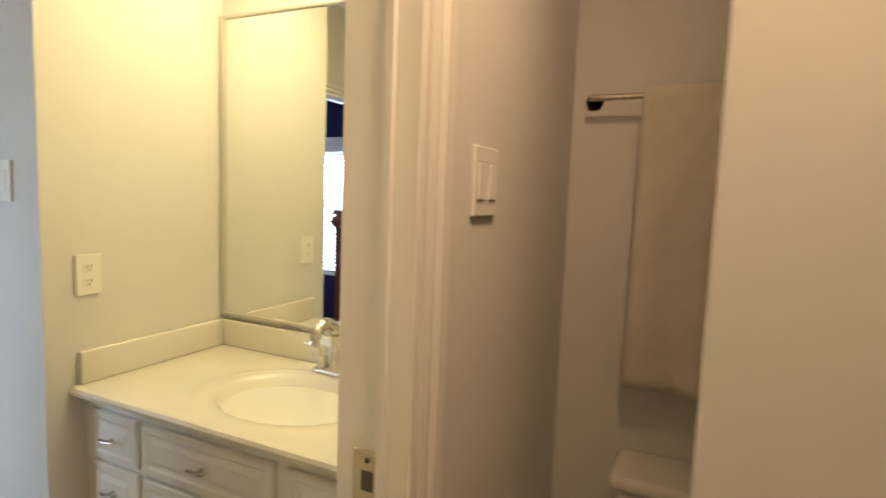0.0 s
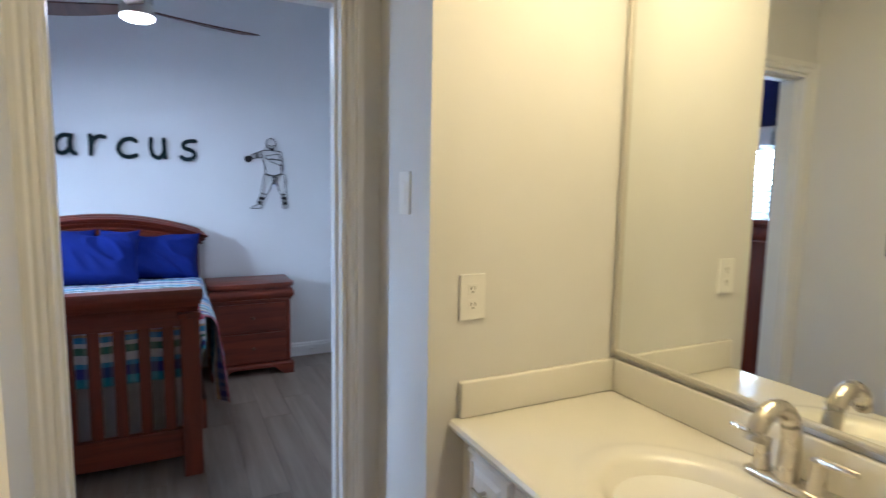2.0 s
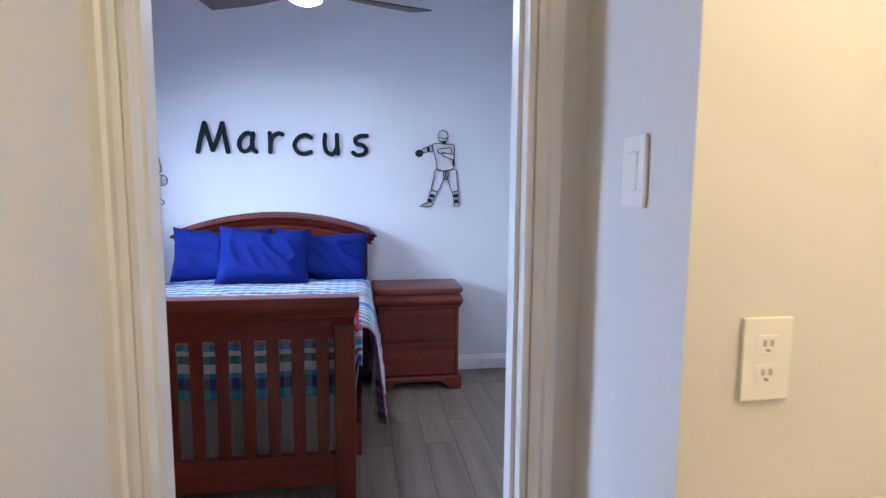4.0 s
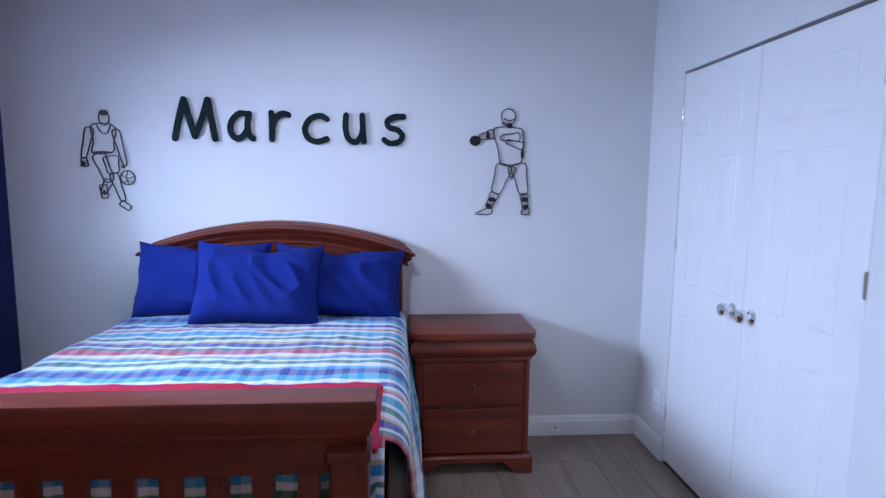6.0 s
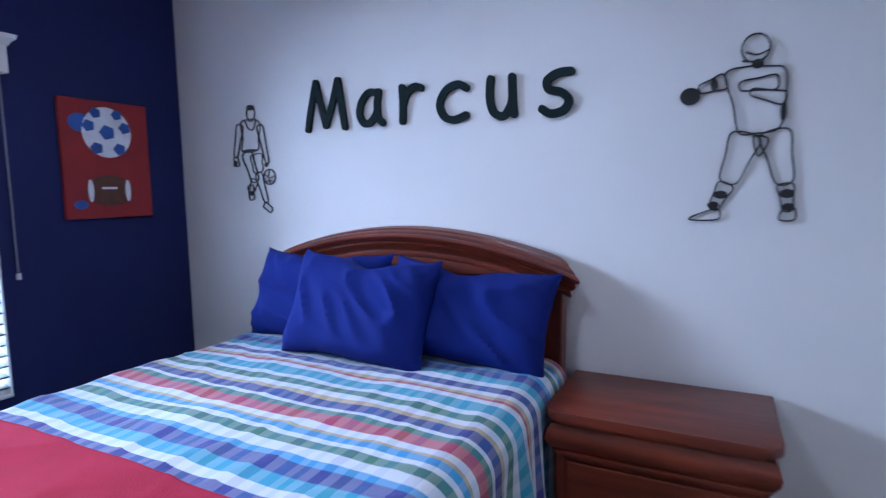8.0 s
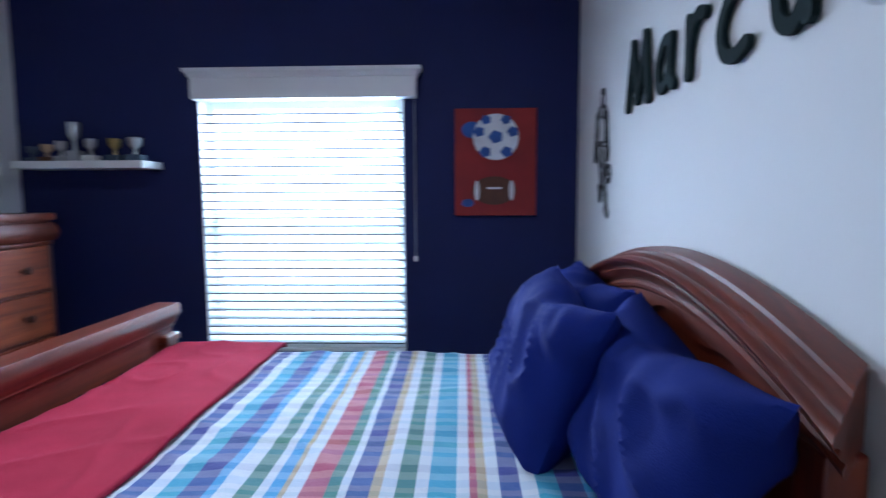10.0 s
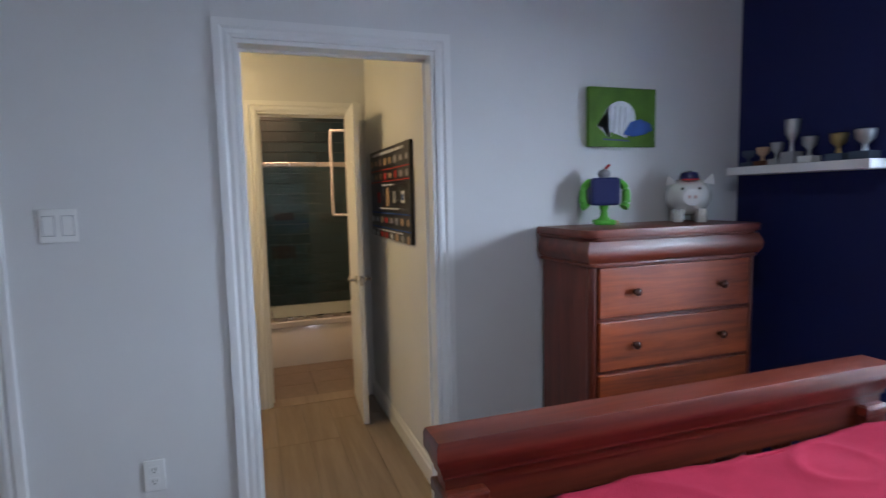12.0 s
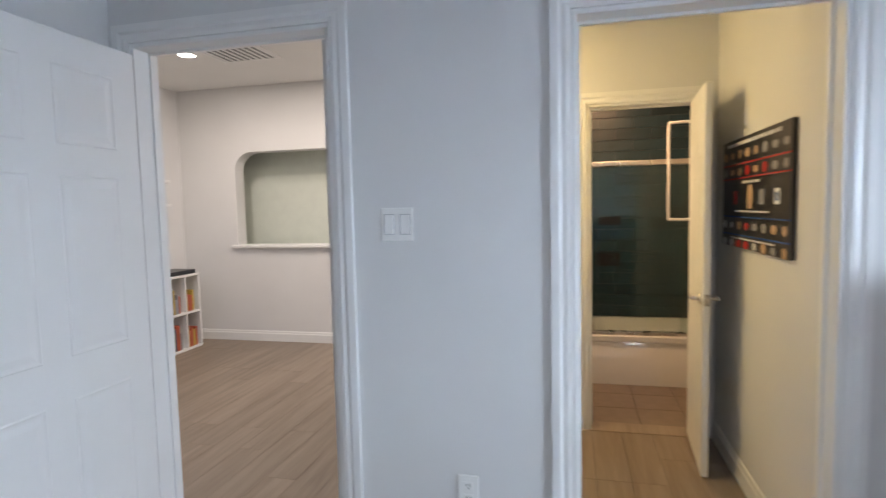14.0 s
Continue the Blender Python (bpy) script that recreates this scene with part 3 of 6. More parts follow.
# ---- doors ----
def panel_door(name, m, width, height, thick, label, category, panels, handle="lever", handle_side=1, handle_z=0.93, kind=""):
    """A moulded panel door in its own place: x along the width from the hinge, y through the thickness."""
    d = thing(name, (0, 0, 0), label, category, "", kind)
    leaf = box(0, width, -thick / 2, thick / 2, 0.01, height, 0.003, 1)
    lf = part("leaf", leaf, TRIM, d)
    for x0, x1, z0, z1 in panels:
        for sgn in (-1, 1):
            b = bmesh.new()
            o, i = 0.0, 0.022
            ring = [(x0, z0), (x1, z0), (x1, z1), (x0, z1)]

            def lp(inset, dep):
                return [b.verts.new((x, sgn * (thick / 2 + dep), z)) for x, z in ((x0 + inset, z0 + inset), (x1 - inset, z0 + inset), (x1 - inset, z1 - inset), (x0 + inset, z1 - inset))]
            loops = [lp(-0.001, -0.001), lp(0.005, 0.003), lp(0.013, 0.001), lp(0.020, 0.0008), lp(0.042, 0.004)]
            for a, c in zip(loops, loops[1:]):
                for k in range(4):
                    b.faces.new((a[k], a[(k + 1) % 4], c[(k + 1) % 4], c[k]))
            b.faces.new(loops[-1])
            part("panel", b, TRIM, d)
    if handle == "lever":
        hx = width - 0.065
        for sgn in (-1, 1):
            b = lathe([(0.0, 0), (0.028, 0), (0.030, 0.004), (0.026, 0.010), (0.011, 0.014), (0.010, 0.045), (0.0, 0.047)], (0, 0, 0), 20, "Y")
            if sgn < 0:
                bmesh.ops.scale(b, vec=(1, -1, 1), verts=b.verts)
            bmesh.ops.translate(b, verts=b.verts, vec=(hx, sgn * thick / 2, handle_z))
            merge(b, tube([(hx + 0.008, sgn * (thick / 2 + 0.042), handle_z), (hx - 0.05, sgn * (thick / 2 + 0.046), handle_z), (hx - 0.105, sgn * (thick / 2 + 0.040), handle_z + 0.003)], [0.010, 0.009, 0.007], 10))
            part("door_handle", b, NICKEL, d, "brushed nickel lever handle", True)
        part("latch", box(width - 0.001, width + 0.0015, -0.012, 0.012, handle_z - 0.03, handle_z + 0.03), NICKEL, d)
    if handle == "knob":
        b = lathe([(0.0, 0), (0.026, 0), (0.027, 0.005), (0.012, 0.010), (0.011, 0.026), (0.026, 0.036), (0.029, 0.047), (0.024, 0.058), (0.0, 0.062)], (0, 0, 0), 20, "Y")
        bmesh.ops.scale(b, vec=(1, -1, 1), verts=b.verts)
        bmesh.ops.translate(b, verts=b.verts, vec=(handle_side, -thick / 2, handle_z))
        part("door_handle", b, CHROME, d, "polished round door knob", True)
    d.matrix_world = m
    return d


def six_panels(w, h):
    a, g = 0.105, 0.10
    pw = (w - 2 * a - g) / 2
    return [(x, x + pw, z0, z1) for x in (a, a + pw + g) for z0, z1 in ((0.20, 0.82), (0.96, 1.56), (1.66, h - 0.11))]


panel_door("door_bathroom", pose(TV + 0.02, TD[0] + 0.03, 0, 0, 0, 180 - 4), 0.57, 2.015, 0.035, "white panelled bathroom door standing open against the wall", "door", six_panels(0.57, 2.01))
panel_door("door_family", pose(E - 0.015, HD[1] - 0.005, 0, 0, 0, 180), 0.80, 2.03, 0.035, "white six-panel bedroom door standing wide open", "door", six_panels(0.80, 2.03))
cw = (CX1 - CX0) / 2 - 0.004
for i, (hx, s_) in enumerate(((CX0 + 0.003, 1), (CX0 + cw + 0.006, -1))):
    kx = cw - 0.06 if s_ > 0 else 0.06
    dd = panel_door("closet_door", pose(hx, N + 0.018, 0.008), cw, CZ - 0.022, 0.034, "white six-panel closet door, closed", "door", six_panels(cw, CZ - 0.02), "knob", kx, 0.925)
    tagged(dd, "", "", "pair of closet doors")
    for hz in (0.22, 1.10, 1.72):
        hx2 = -0.001 if s_ > 0 else cw - 0.010
        part("hinge", box(hx2, hx2 + 0.011, -0.0235, -0.0165, hz, hz + 0.085, 0.003, 1), NICKEL, dd, "satin metal hinge")
# thin near-black sheet puts the shade of the door gaps into colour
structure("closet_gap_shade", box(CX0, CX1, N + 0.05, N + 0.06, 0, CZ), GAP_SHADE, "near-black sheet painting the shade in the gaps round the closet doors")
# strike plate on the bathroom jamb
sp = thing("strike_plate", (-1.10, TD[1] - 0.017, 0.98), "worn brass strike plate let into the door jamb", "strike plate")
b = box(-1.145, -1.095, TD[1] - 0.0185, TD[1] - 0.0155, 0.95, 1.05, 0.006)
part("plate", b, BRASS, sp)
part("latch_hole", box(-1.130, -1.108, TD[1] - 0.0192, TD[1] - 0.0182, 0.985, 1.018, 0.003), SLOT, sp)
for zz in (0.965, 1.035):
    part("screw", lathe([(0.0, 0), (0.005, 0), (0.004, 0.0012), (0, 0.0014)], (-1.119, TD[1] - 0.0185, zz), 10, "Y"), NICKEL, sp)

# ---- window ----
wx0, wx1, wz0, wz1 = WIN
fr = thing("window_1", ((wx0 + wx1) / 2, S, wz0), "white framed window flooded with daylight behind blinds", "window", "", "structure")
b = bmesh.new()
yb = S - 0.11
for x0, x1, z0, z1 in ((wx0, wx0 + 0.045, wz0, wz1), (wx1 - 0.045, wx1, wz0, wz1), (wx0 + 0.045, wx1 - 0.045, wz0, wz0 + 0.045), (wx0 + 0.045, wx1 - 0.045, wz1 - 0.045, wz1), (wx0 + 0.045, wx1 - 0.045, 1.26, 1.30)):
    box(x0, x1, yb - 0.02, yb + 0.02, z0, z1, 0.004, 1, bm=b)
part("window_frame", b, TRIM, fr)
for z0, z1 in ((wz0 + 0.045, 1.26), (1.30, wz1 - 0.045)):
    g = part("pane", box(wx0 + 0.045, wx1 - 0.045, yb - 0.004, yb, z0, z1), GLASS, fr)
    g.visible_shadow = False
for x0, x1 in ((wx0 - 0.001, wx0 + 0.005), (wx1 - 0.005, wx1 + 0.001)):
    part("return_board", box(x0, x1, S - 0.089, S + 0.003, wz0 + 0.0145, wz1 - 0.001), TRIM, fr)
part("return_board", box(wx0 + 0.005, wx1 - 0.005, S - 0.089, S + 0.003, wz1 - 0.006, wz1 - 0.001), TRIM, fr)
part("window_sill", box(wx0 - 0.0, wx1 + 0.0, S - 0.09, S + 0.012, wz0 - 0.0, wz0 + 0.014, 0.004), TRIM, fr)
bl = thing("window_blind", ((wx0 + wx1) / 2, S - 0.03, wz0 + 0.02), "white slatted blind, lowered, glowing with daylight", "blind")
pitch, sw_ = 0.0430, 0.050
slat_me = None
nsl = int((wz1 - 0.045 - wz0 - 0.03) / pitch)
for i in range(nsl):
    z = wz0 + 0.045 + pitch * i
    if slat_me is None:
        a = radians(-12)
        sec = [(0.5 * sw_ * u * math.cos(a) - 0.003 * (1 - u * u) * math.sin(a), 0.5 * sw_ * u * math.sin(a) + 0.003 * (1 - u * u) * math.cos(a)) for u in (-1, -0.5, 0, 0.5, 1)]
        poly = [(S - 0.030 + y, wz0 + 0.02 + zz + 0.0013) for y, zz in sec] + [(S - 0.030 + y, wz0 + 0.02 + zz - 0.0013) for y, zz in reversed(sec)]
        sb = prism(poly, wx0 + 0.006, wx1 - 0.006, 0)
        ey, ez = S - 0.030 + sec[4][0], wz0 + 0.02 + sec[4][1]
        # near-black strip on the room edge paints the shade line between slats
        shade_lip = prism([(ey - 0.001, ez - 0.0046), (ey + 0.0018, ez - 0.0046), (ey + 0.0022, ez + 0.001), (ey - 0.001, ez + 0.001)], wx0 + 0.006, wx1 - 0.006, 0)
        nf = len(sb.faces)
        merge(sb, shade_lip)
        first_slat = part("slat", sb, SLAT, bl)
        first_slat.data.materials.append(mat("slat_edge_shade", (0.04, 0.045, 0.05), 0.7, bump=0))
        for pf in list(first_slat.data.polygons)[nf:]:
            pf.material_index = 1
        slat_me = first_slat.data
        first_slat.location.z = z - wz0 - 0.02
    else:
        o = new("slat", slat_me)
        o.parent = bl
        o.location.z = z - wz0 - 0.02
part("bottom_rail", box(wx0 + 0.006, wx1 - 0.006, S - 0.052, S - 0.012, wz0 + 0.016, wz0 + 0.032, 0.004), PLASTIC, bl)
for xx in (wx0 + 0.16, (wx0 + wx1) / 2, wx1 - 0.16):
    part("ladder_cord", tube([(xx, S - 0.010, wz0 + 0.03), (xx, S - 0.010, wz1 - 0.03)], 0.0012, 5), PLASTIC, bl)
val = thing("window_valance", ((wx0 + wx1) / 2, S, 1.84), "white wooden valance box with a crown edge over the window", "valance")
vx0, vx1 = -5.005, -3.865
part("face_board", box(vx0 + 0.018, vx1 - 0.018, S + 0.002, S + 0.062, 1.845, 1.945, 0.003), TRIM, val)
part("crown", moulding(vx0 + 0.016, vx1 - 0.016, S + 0.002, S + 0.063, [(0.0, 1.945), (0.004, 1.95), (0.010, 1.962), (0.022, 1.972), (0.024, 1.988), (0.0, 1.99)], "xXY"), TRIM, val)
wand = thing("blind_wand", (-4.985, S + 0.012, 1.05), "thin tilt wand of the blind hanging beside the window", "wand")
part("rod", tube([(-4.975, S + 0.012, 1.84), (-4.975, S + 0.012, 1.07)], 0.004, 8), mat("clear_grey_plastic", (0.2, 0.21, 0.26), 0.3, bump=0), wand)
part("grip", tube([(-4.975, S + 0.012, 1.07), (-4.975, S + 0.012, 1.045)], 0.009, 8), PLASTIC, wand)
structure("backdrop_outside", box(wx0 - 1.2, wx1 + 1.2, S - 0.62, S - 0.60, 0.0, 3.0), OUTSIDE, "bright hazy daylight outside the window")


# ---- switches and outlets ----
def plate(name, origin, u, n_, w, h, label, category, style):
    """A wall plate round origin: u runs along the wall, n_ stands off it."""
    u, n_ = Vector(u), Vector(n_)
    o = Vector(origin)
    t = thing(name, origin, label, category)

    def slab(du0, du1, dz0, dz1, d0, d1, bev):
        b = box(du0, du1, d0, d1, dz0, dz1, bev)
        m3 = Matrix((u, n_, Vector((0, 0, 1)))).transposed().to_4x4()
        bmesh.ops.transform(b, matrix=Matrix.Translation(o) @ m3, verts=b.verts)
        return b
    part("cover", slab(-w / 2, w / 2, -h / 2, h / 2, 0.0005, 0.008, 0.002), PLASTIC, t)
    if style == "switch2":
        for du in (-w / 4, w / 4):
            part("rocker", slab(du - 0.0165, du + 0.0165, -0.033, 0.033, 0.006, 0.0115, 0.002), PLASTIC, t)
            # grey slab paints the shaded seam round the rocker
            part("rocker_gap_shade", slab(du - 0.0185, du + 0.0185, -0.035, 0.035, 0.006, 0.0084, 0), P_GREY, t)
    if style == "switch":
        part("rocker", slab(-0.0165, 0.0165, -0.033, 0.033, 0.006, 0.0105, 0.002), PLASTIC, t)
    if style == "outlet":
        for dz in (-0.022, 0.022):
            r = part("receptacle", slab(-0.0165, 0.0165, dz - 0.015, dz + 0.015, 0.006, 0.009, 0.003), PLASTIC, t)
            for du in (-0.006, 0.006):
                part("slot", slab(du - 0.0013, du + 0.0013, dz - 0.002, dz + 0.008, 0.0085, 0.0094, 0), SLOT, r)
            part("slot", slab(-0.0025, 0.0025, dz - 0.010, dz - 0.006, 0.0085, 0.0094, 0), SLOT, r)
    return t


plate("light_switch", (E, 1.915, 1.372), (0, 1, 0), (-1, 0, 0), 0.114, 0.114, "white double rocker light switch on the white wall", "light switch", "switch2")
plate("wall_outlet", (E, 1.682, 0.435), (0, 1, 0), (-1, 0, 0), 0.072, 0.118, "white duplex outlet low on the wall", "outlet", "outlet")
plate("wall_outlet", (NX, 1.564, 1.168), (0, 1, 0), (1, 0, 0), 0.078, 0.125, "white outlet above the vanity counter", "outlet", "outlet")
plate("light_switch", (-2.53, VN, 1.445), (1, 0, 0), (0, -1, 0), 0.074, 0.12, "white single light switch beside the doorway", "light switch", "switch")
plate("light_switch", (TB, 1.475, 1.475), (0, 1, 0), (1, 0, 0), 0.114, 0.125, "white double light switch in the bathroom", "light switch", "switch2")
plate("wall_outlet", (-5.52, N, 0.30), (1, 0, 0), (0, -1, 0), 0.07, 0.115, "white outlet beside the closet door", "outlet", "outlet")
ds = thing("door_stop", (W + 0.014, 1.90, 0.05), "small dark spring door stop on the baseboard", "door stop")
part("rod", tube([(W + 0.013, 1.90, 0.05), (W + 0.05, 1.90, 0.05)], 0.005, 8), SLOT, ds)
part("tip", tube([(W + 0.05, 1.90, 0.05), (W + 0.062, 1.90, 0.05)], 0.009, 10), PLASTIC, ds)
# ---- bed ----
BY0, BY1 = -0.32, 1.00
BYC = (BY0 + BY1) / 2
bed = thing("bed", (-4.9, BYC, 0), "cherry wood bed with an arched headboard and slatted footboard", "bed")


def arch_z(y, z_side, rise, half):
    u = (y - BYH) / half
    return z_side + rise * (1 - u * u)


def arched_board(name, x0, x1, y0, y1, low, high, material, n=24):
    """A board between two curves low(y) and high(y)."""
    b = bmesh.new()
    ys = [y0 + (y1 - y0) * k / n for k in range(n + 1)]
    cols = [[b.verts.new(c) for c in ((x0, y, low(y)), (x1, y, low(y)), (x1, y, high(y)), (x0, y, high(y)))] for y in ys]
    for a, c in zip(cols, cols[1:]):
        for k in range(4):
            b.faces.new((a[k], a[(k + 1) % 4], c[(k + 1) % 4], c[k]))
    b.faces.new(cols[0])
    b.faces.new(list(reversed(cols[-1])))
    return part(name, b, material, bed, "", True)


BYH = 0.380                                     # middle of the headboard
HY0, HY1, half = BYH - 0.67, BYH + 0.67, (BY1 - BY0) / 2 + 0.07
arched_board("head_panel", W + 0.030, W + 0.055, HY0 + 0.06, HY1 - 0.06, lambda y: 0.35, lambda y: arch_z(y, 1.00, 0.135, half), CHERRY)
for yy in (HY0 + 0.03, HY1 - 0.105):
    part("head_post", box(W + 0.020, W + 0.080, yy, yy + 0.075, 0, 1.015, 0.006), CHERRY_V, bed)
# crown moulding swept along the arch
b = bmesh.new()
CROWN = ((0.012, -0.030), (0.070, -0.030), (0.077, -0.024), (0.078, -0.016), (0.072, -0.010), (0.072, -0.006), (0.080, 0.000), (0.092, 0.012), (0.100, 0.024),
         (0.094, 0.027), (0.096, 0.031), (0.108, 0.040), (0.118, 0.046), (0.121, 0.054), (0.114, 0.061), (0.098, 0.063), (0.094, 0.068), (0.080, 0.074), (0.066, 0.076), (0.062, 0.083), (0.046, 0.088), (0.012, 0.089))
sections = []
for k in range(49):
    u = k / 24 - 1
    sec_ = []
    for o, dz in CROWN:
        y = BYH + u * ((HY1 - HY0) / 2 - 0.015 + (o - 0.06) * 0.9)
        sec_.append(b.verts.new((W + o, y, arch_z(y, 1.00, 0.145, half) + dz)))
    sections.append(sec_)
for a, c in zip(sections, sections[1:]):
    for k in range(len(a)):
        b.faces.new((a[k], a[(k + 1) % len(a)], c[(k + 1) % len(a)], c[k]))
b.faces.new(sections[0])
b.faces.new(list(reversed(sections[-1])))
part("crown", b, CHERRY, bed, "", True)
arched_board("apron", W + 0.050, W + 0.068, HY0 + 0.07, HY1 - 0.07, lambda y: arch_z(y, 0.93, 0.145, half) + 0.015 * math.cos(18 * (y - BYH)), lambda y: arch_z(y, 1.00, 0.135, half) - 0.012, CHERRY, 48)
# footboard
FX = -4.025
FY0, FY1 = -0.375, 0.945
for yy in (FY0, FY1 - 0.088):
    part("foot_post", box(FX - 0.045, FX + 0.045, yy, yy + 0.088, 0, 0.837, 0.006), CHERRY_V, bed)
    part("post_block", box(FX - 0.052, FX + 0.052, yy - 0.006, yy + 0.094, 0.807, 0.834, 0.005), CHERRY_V, bed)
part("top_rail", moulding(FX - 0.018, FX + 0.018, FY0 + 0.01, FY1 - 0.01, [(0.006, 0.837), (0.007, 0.857), (0.013, 0.864), (0.013, 0.872), (0.017, 0.877), (0.022, 0.894), (0.030, 0.908), (0.030, 0.914), (0.030, 0.940), (0.026, 0.950), (0.0, 0.953)]), CHERRY, bed, "", True)
part("upper_panel", box(FX - 0.018, FX + 0.018, FY0 + 0.088, FY1 - 0.088, 0.767, 0.838, 0.003), CHERRY, bed)
part("bottom_rail", box(FX - 0.020, FX + 0.020, FY0 + 0.088, FY1 - 0.088, 0.10, 0.245, 0.006), CHERRY, bed)
ns = 11
for i in range(ns):
    y = FY0 + 0.088 + (FY1 - FY0 - 0.176) * (i + 0.5) / ns
    part("slat", box(FX - 0.010, FX + 0.010, y - 0.026, y + 0.026, 0.244, 0.768, 0.004), CHERRY_V, bed)
for yy in (BY0 + 0.03, BY1 - 0.055):
    part("side_rail", box(W + 0.06, FX - 0.04, yy, yy + 0.025, 0.20, 0.36, 0.004), CHERRY_X, bed)
b = box(W + 0.09, FX - 0.165, BY0 + 0.06, BY1 - 0.06, 0.36, 0.735, 0.05, 4)
single("mattress", b, MATTRESS, "white mattress on the cherry wood bed", "mattress", smooth=True)
# bed skirt: a rippled curtain round the base
b = bmesh.new()
pts = [(W + 0.12, BY1 - 0.075)] + [(W + 0.12 + (FX - 0.135 - W - 0.12) * k / 60, BY1 - 0.075 + 0.006 * math.sin(k * 1.3)) for k in range(1, 61)]
pts += [(FX - 0.135 + 0.006 * math.sin(k * 1.7), BY1 - 0.075 - (BY1 - BY0 - 0.15) * k / 50) for k in range(1, 51)]
lo = [b.verts.new((x, y, 0.05)) for x, y in pts]
hi = [b.verts.new((x, y, 0.50)) for x, y in pts]
for i in range(len(pts) - 1):
    b.faces.new((lo[i], lo[i + 1], hi[i + 1], hi[i]))
bmesh.ops.solidify(b, geom=b.faces[:], thickness=0.004)
single("bed_skirt", b, SKIRT, "white fabric bed skirt under the plaid cover", "bed skirt", smooth=True)

BED_Z = 0.774


def cloth(name, u0, u1, v_half, drop, material, nu, nv, z_top, foot_drop, label, category, wave, thick=0.006, flare=0.03, uv=True, seed=0, yc=None, edge_r=0.045):
    """A cover laid over the bed: u runs along the bed, v across it; it hangs at both sides and, if asked, at the foot."""
    yc = BYC if yc is None else yc
    b = bmesh.new()
    uvl = b.loops.layers.uv.new("UVMap")
    r = edge_r
    rows, pos = [], {}
    total_v = v_half + drop
    ulen = u1 - u0
    for i in range(nu + 1):
        u = (ulen + foot_drop) * i / nu
        row = []
        for j in range(nv + 1):
            v = -total_v + 2 * total_v * j / nv
            s = abs(v) - v_half
            sg = 1 if v > 0 else -1
            x = u0 + min(u, ulen)
            y, z = yc + v, z_top
            if s > 0:
                a = min(s / r, math.pi / 2)
                y = yc + sg * (v_half + r * math.sin(a))
                z = z_top - r * (1 - math.cos(a)) - max(0, s - r * math.pi / 2)
                hang = max(0, s - r * math.pi / 2)
                corner = max(0.0, min(1.0, (u - ulen + 0.30) / 0.30))
                fold = math.sin(wave * u + 0.5 + 1.5 * noise.noise(Vector((u * 3, 0, seed)))) + 0.6 * math.sin(2.3 * wave * u + 1.1)
                y += sg * ((flare + 0.035 * corner) * hang / max(drop, 0.01) + 0.026 * min(1, hang * 4) * fold)
                z += 0.05 * hang / max(drop, 0.01) * noise.noise(Vector((u * 4, 3, seed))) - 0.03 * corner * hang
                x += 0.03 * corner * hang
            sf = u - ulen
            if sf > 0:
                a = min(sf / r, math.pi / 2)
                hang = max(0, sf - r * math.pi / 2)
                x = u0 + ulen + r * math.sin(a) + 0.008 * math.sin(9 * v)
                z -= r * (1 - math.cos(a)) + hang * (1 if s <= 0 else 0.35)
                if s > 0:
                    x += 0.05 * min(1, hang * 3)
            nz = noise.noise(Vector((x * 3.1 + seed, y * 3.7, 0.3)))
            n2 = noise.noise(Vector((x * 9 + seed, y * 7, 1.3)))
            rg = 1 - abs(noise.noise(Vector((x * 5 + y * 2.5 + seed, y * 4 - x * 2, 4.1)))) * 2
            z += 0.009 * nz + 0.0045 * n2 + 0.007 * max(0, rg) ** 3
            vert = b.verts.new((x, y, max(z, 0.03)))
            pos[vert] = (u, v)
            row.append(vert)
        rows.append(row)
    for a, c in zip(rows, rows[1:]):
        for j in range(nv):
            if max(pos[c[j]][0], pos[a[j]][0]) > ulen + 0.03 and max(abs(pos[a[j]][1]), abs(pos[a[j + 1]][1])) > v_half + 0.03:
                continue
            f = b.faces.new((a[j], c[j], c[j + 1], a[j + 1]))
            for lp in f.loops:
                lp[uvl].uv = pos[lp.vert]
    ob = single(name, b, material, label, category, smooth=True)
    so = ob.modifiers.new("thickness", "SOLIDIFY")
    so.thickness, so.offset = thick, 0
    return ob


cloth("plaid_bedspread", W + 0.10, FX - 0.150, 0.612, 0.53, PLAID, 150, 130, BED_Z, 0.34, "blue, red and green plaid cotton bedspread, rumpled, on the bed", "bedspread", 17, flare=0.02, yc=0.345, edge_r=0.085)
cloth("throw_blanket", -4.51, FX - 0.088, 0.630, 0.035, RED, 60, 120, BED_Z + 0.018, 0.03, "crimson fleece blanket folded across the bed's foot", "blanket", 15, 0.014, 0.012, True, 5, 0.295, 0.05)


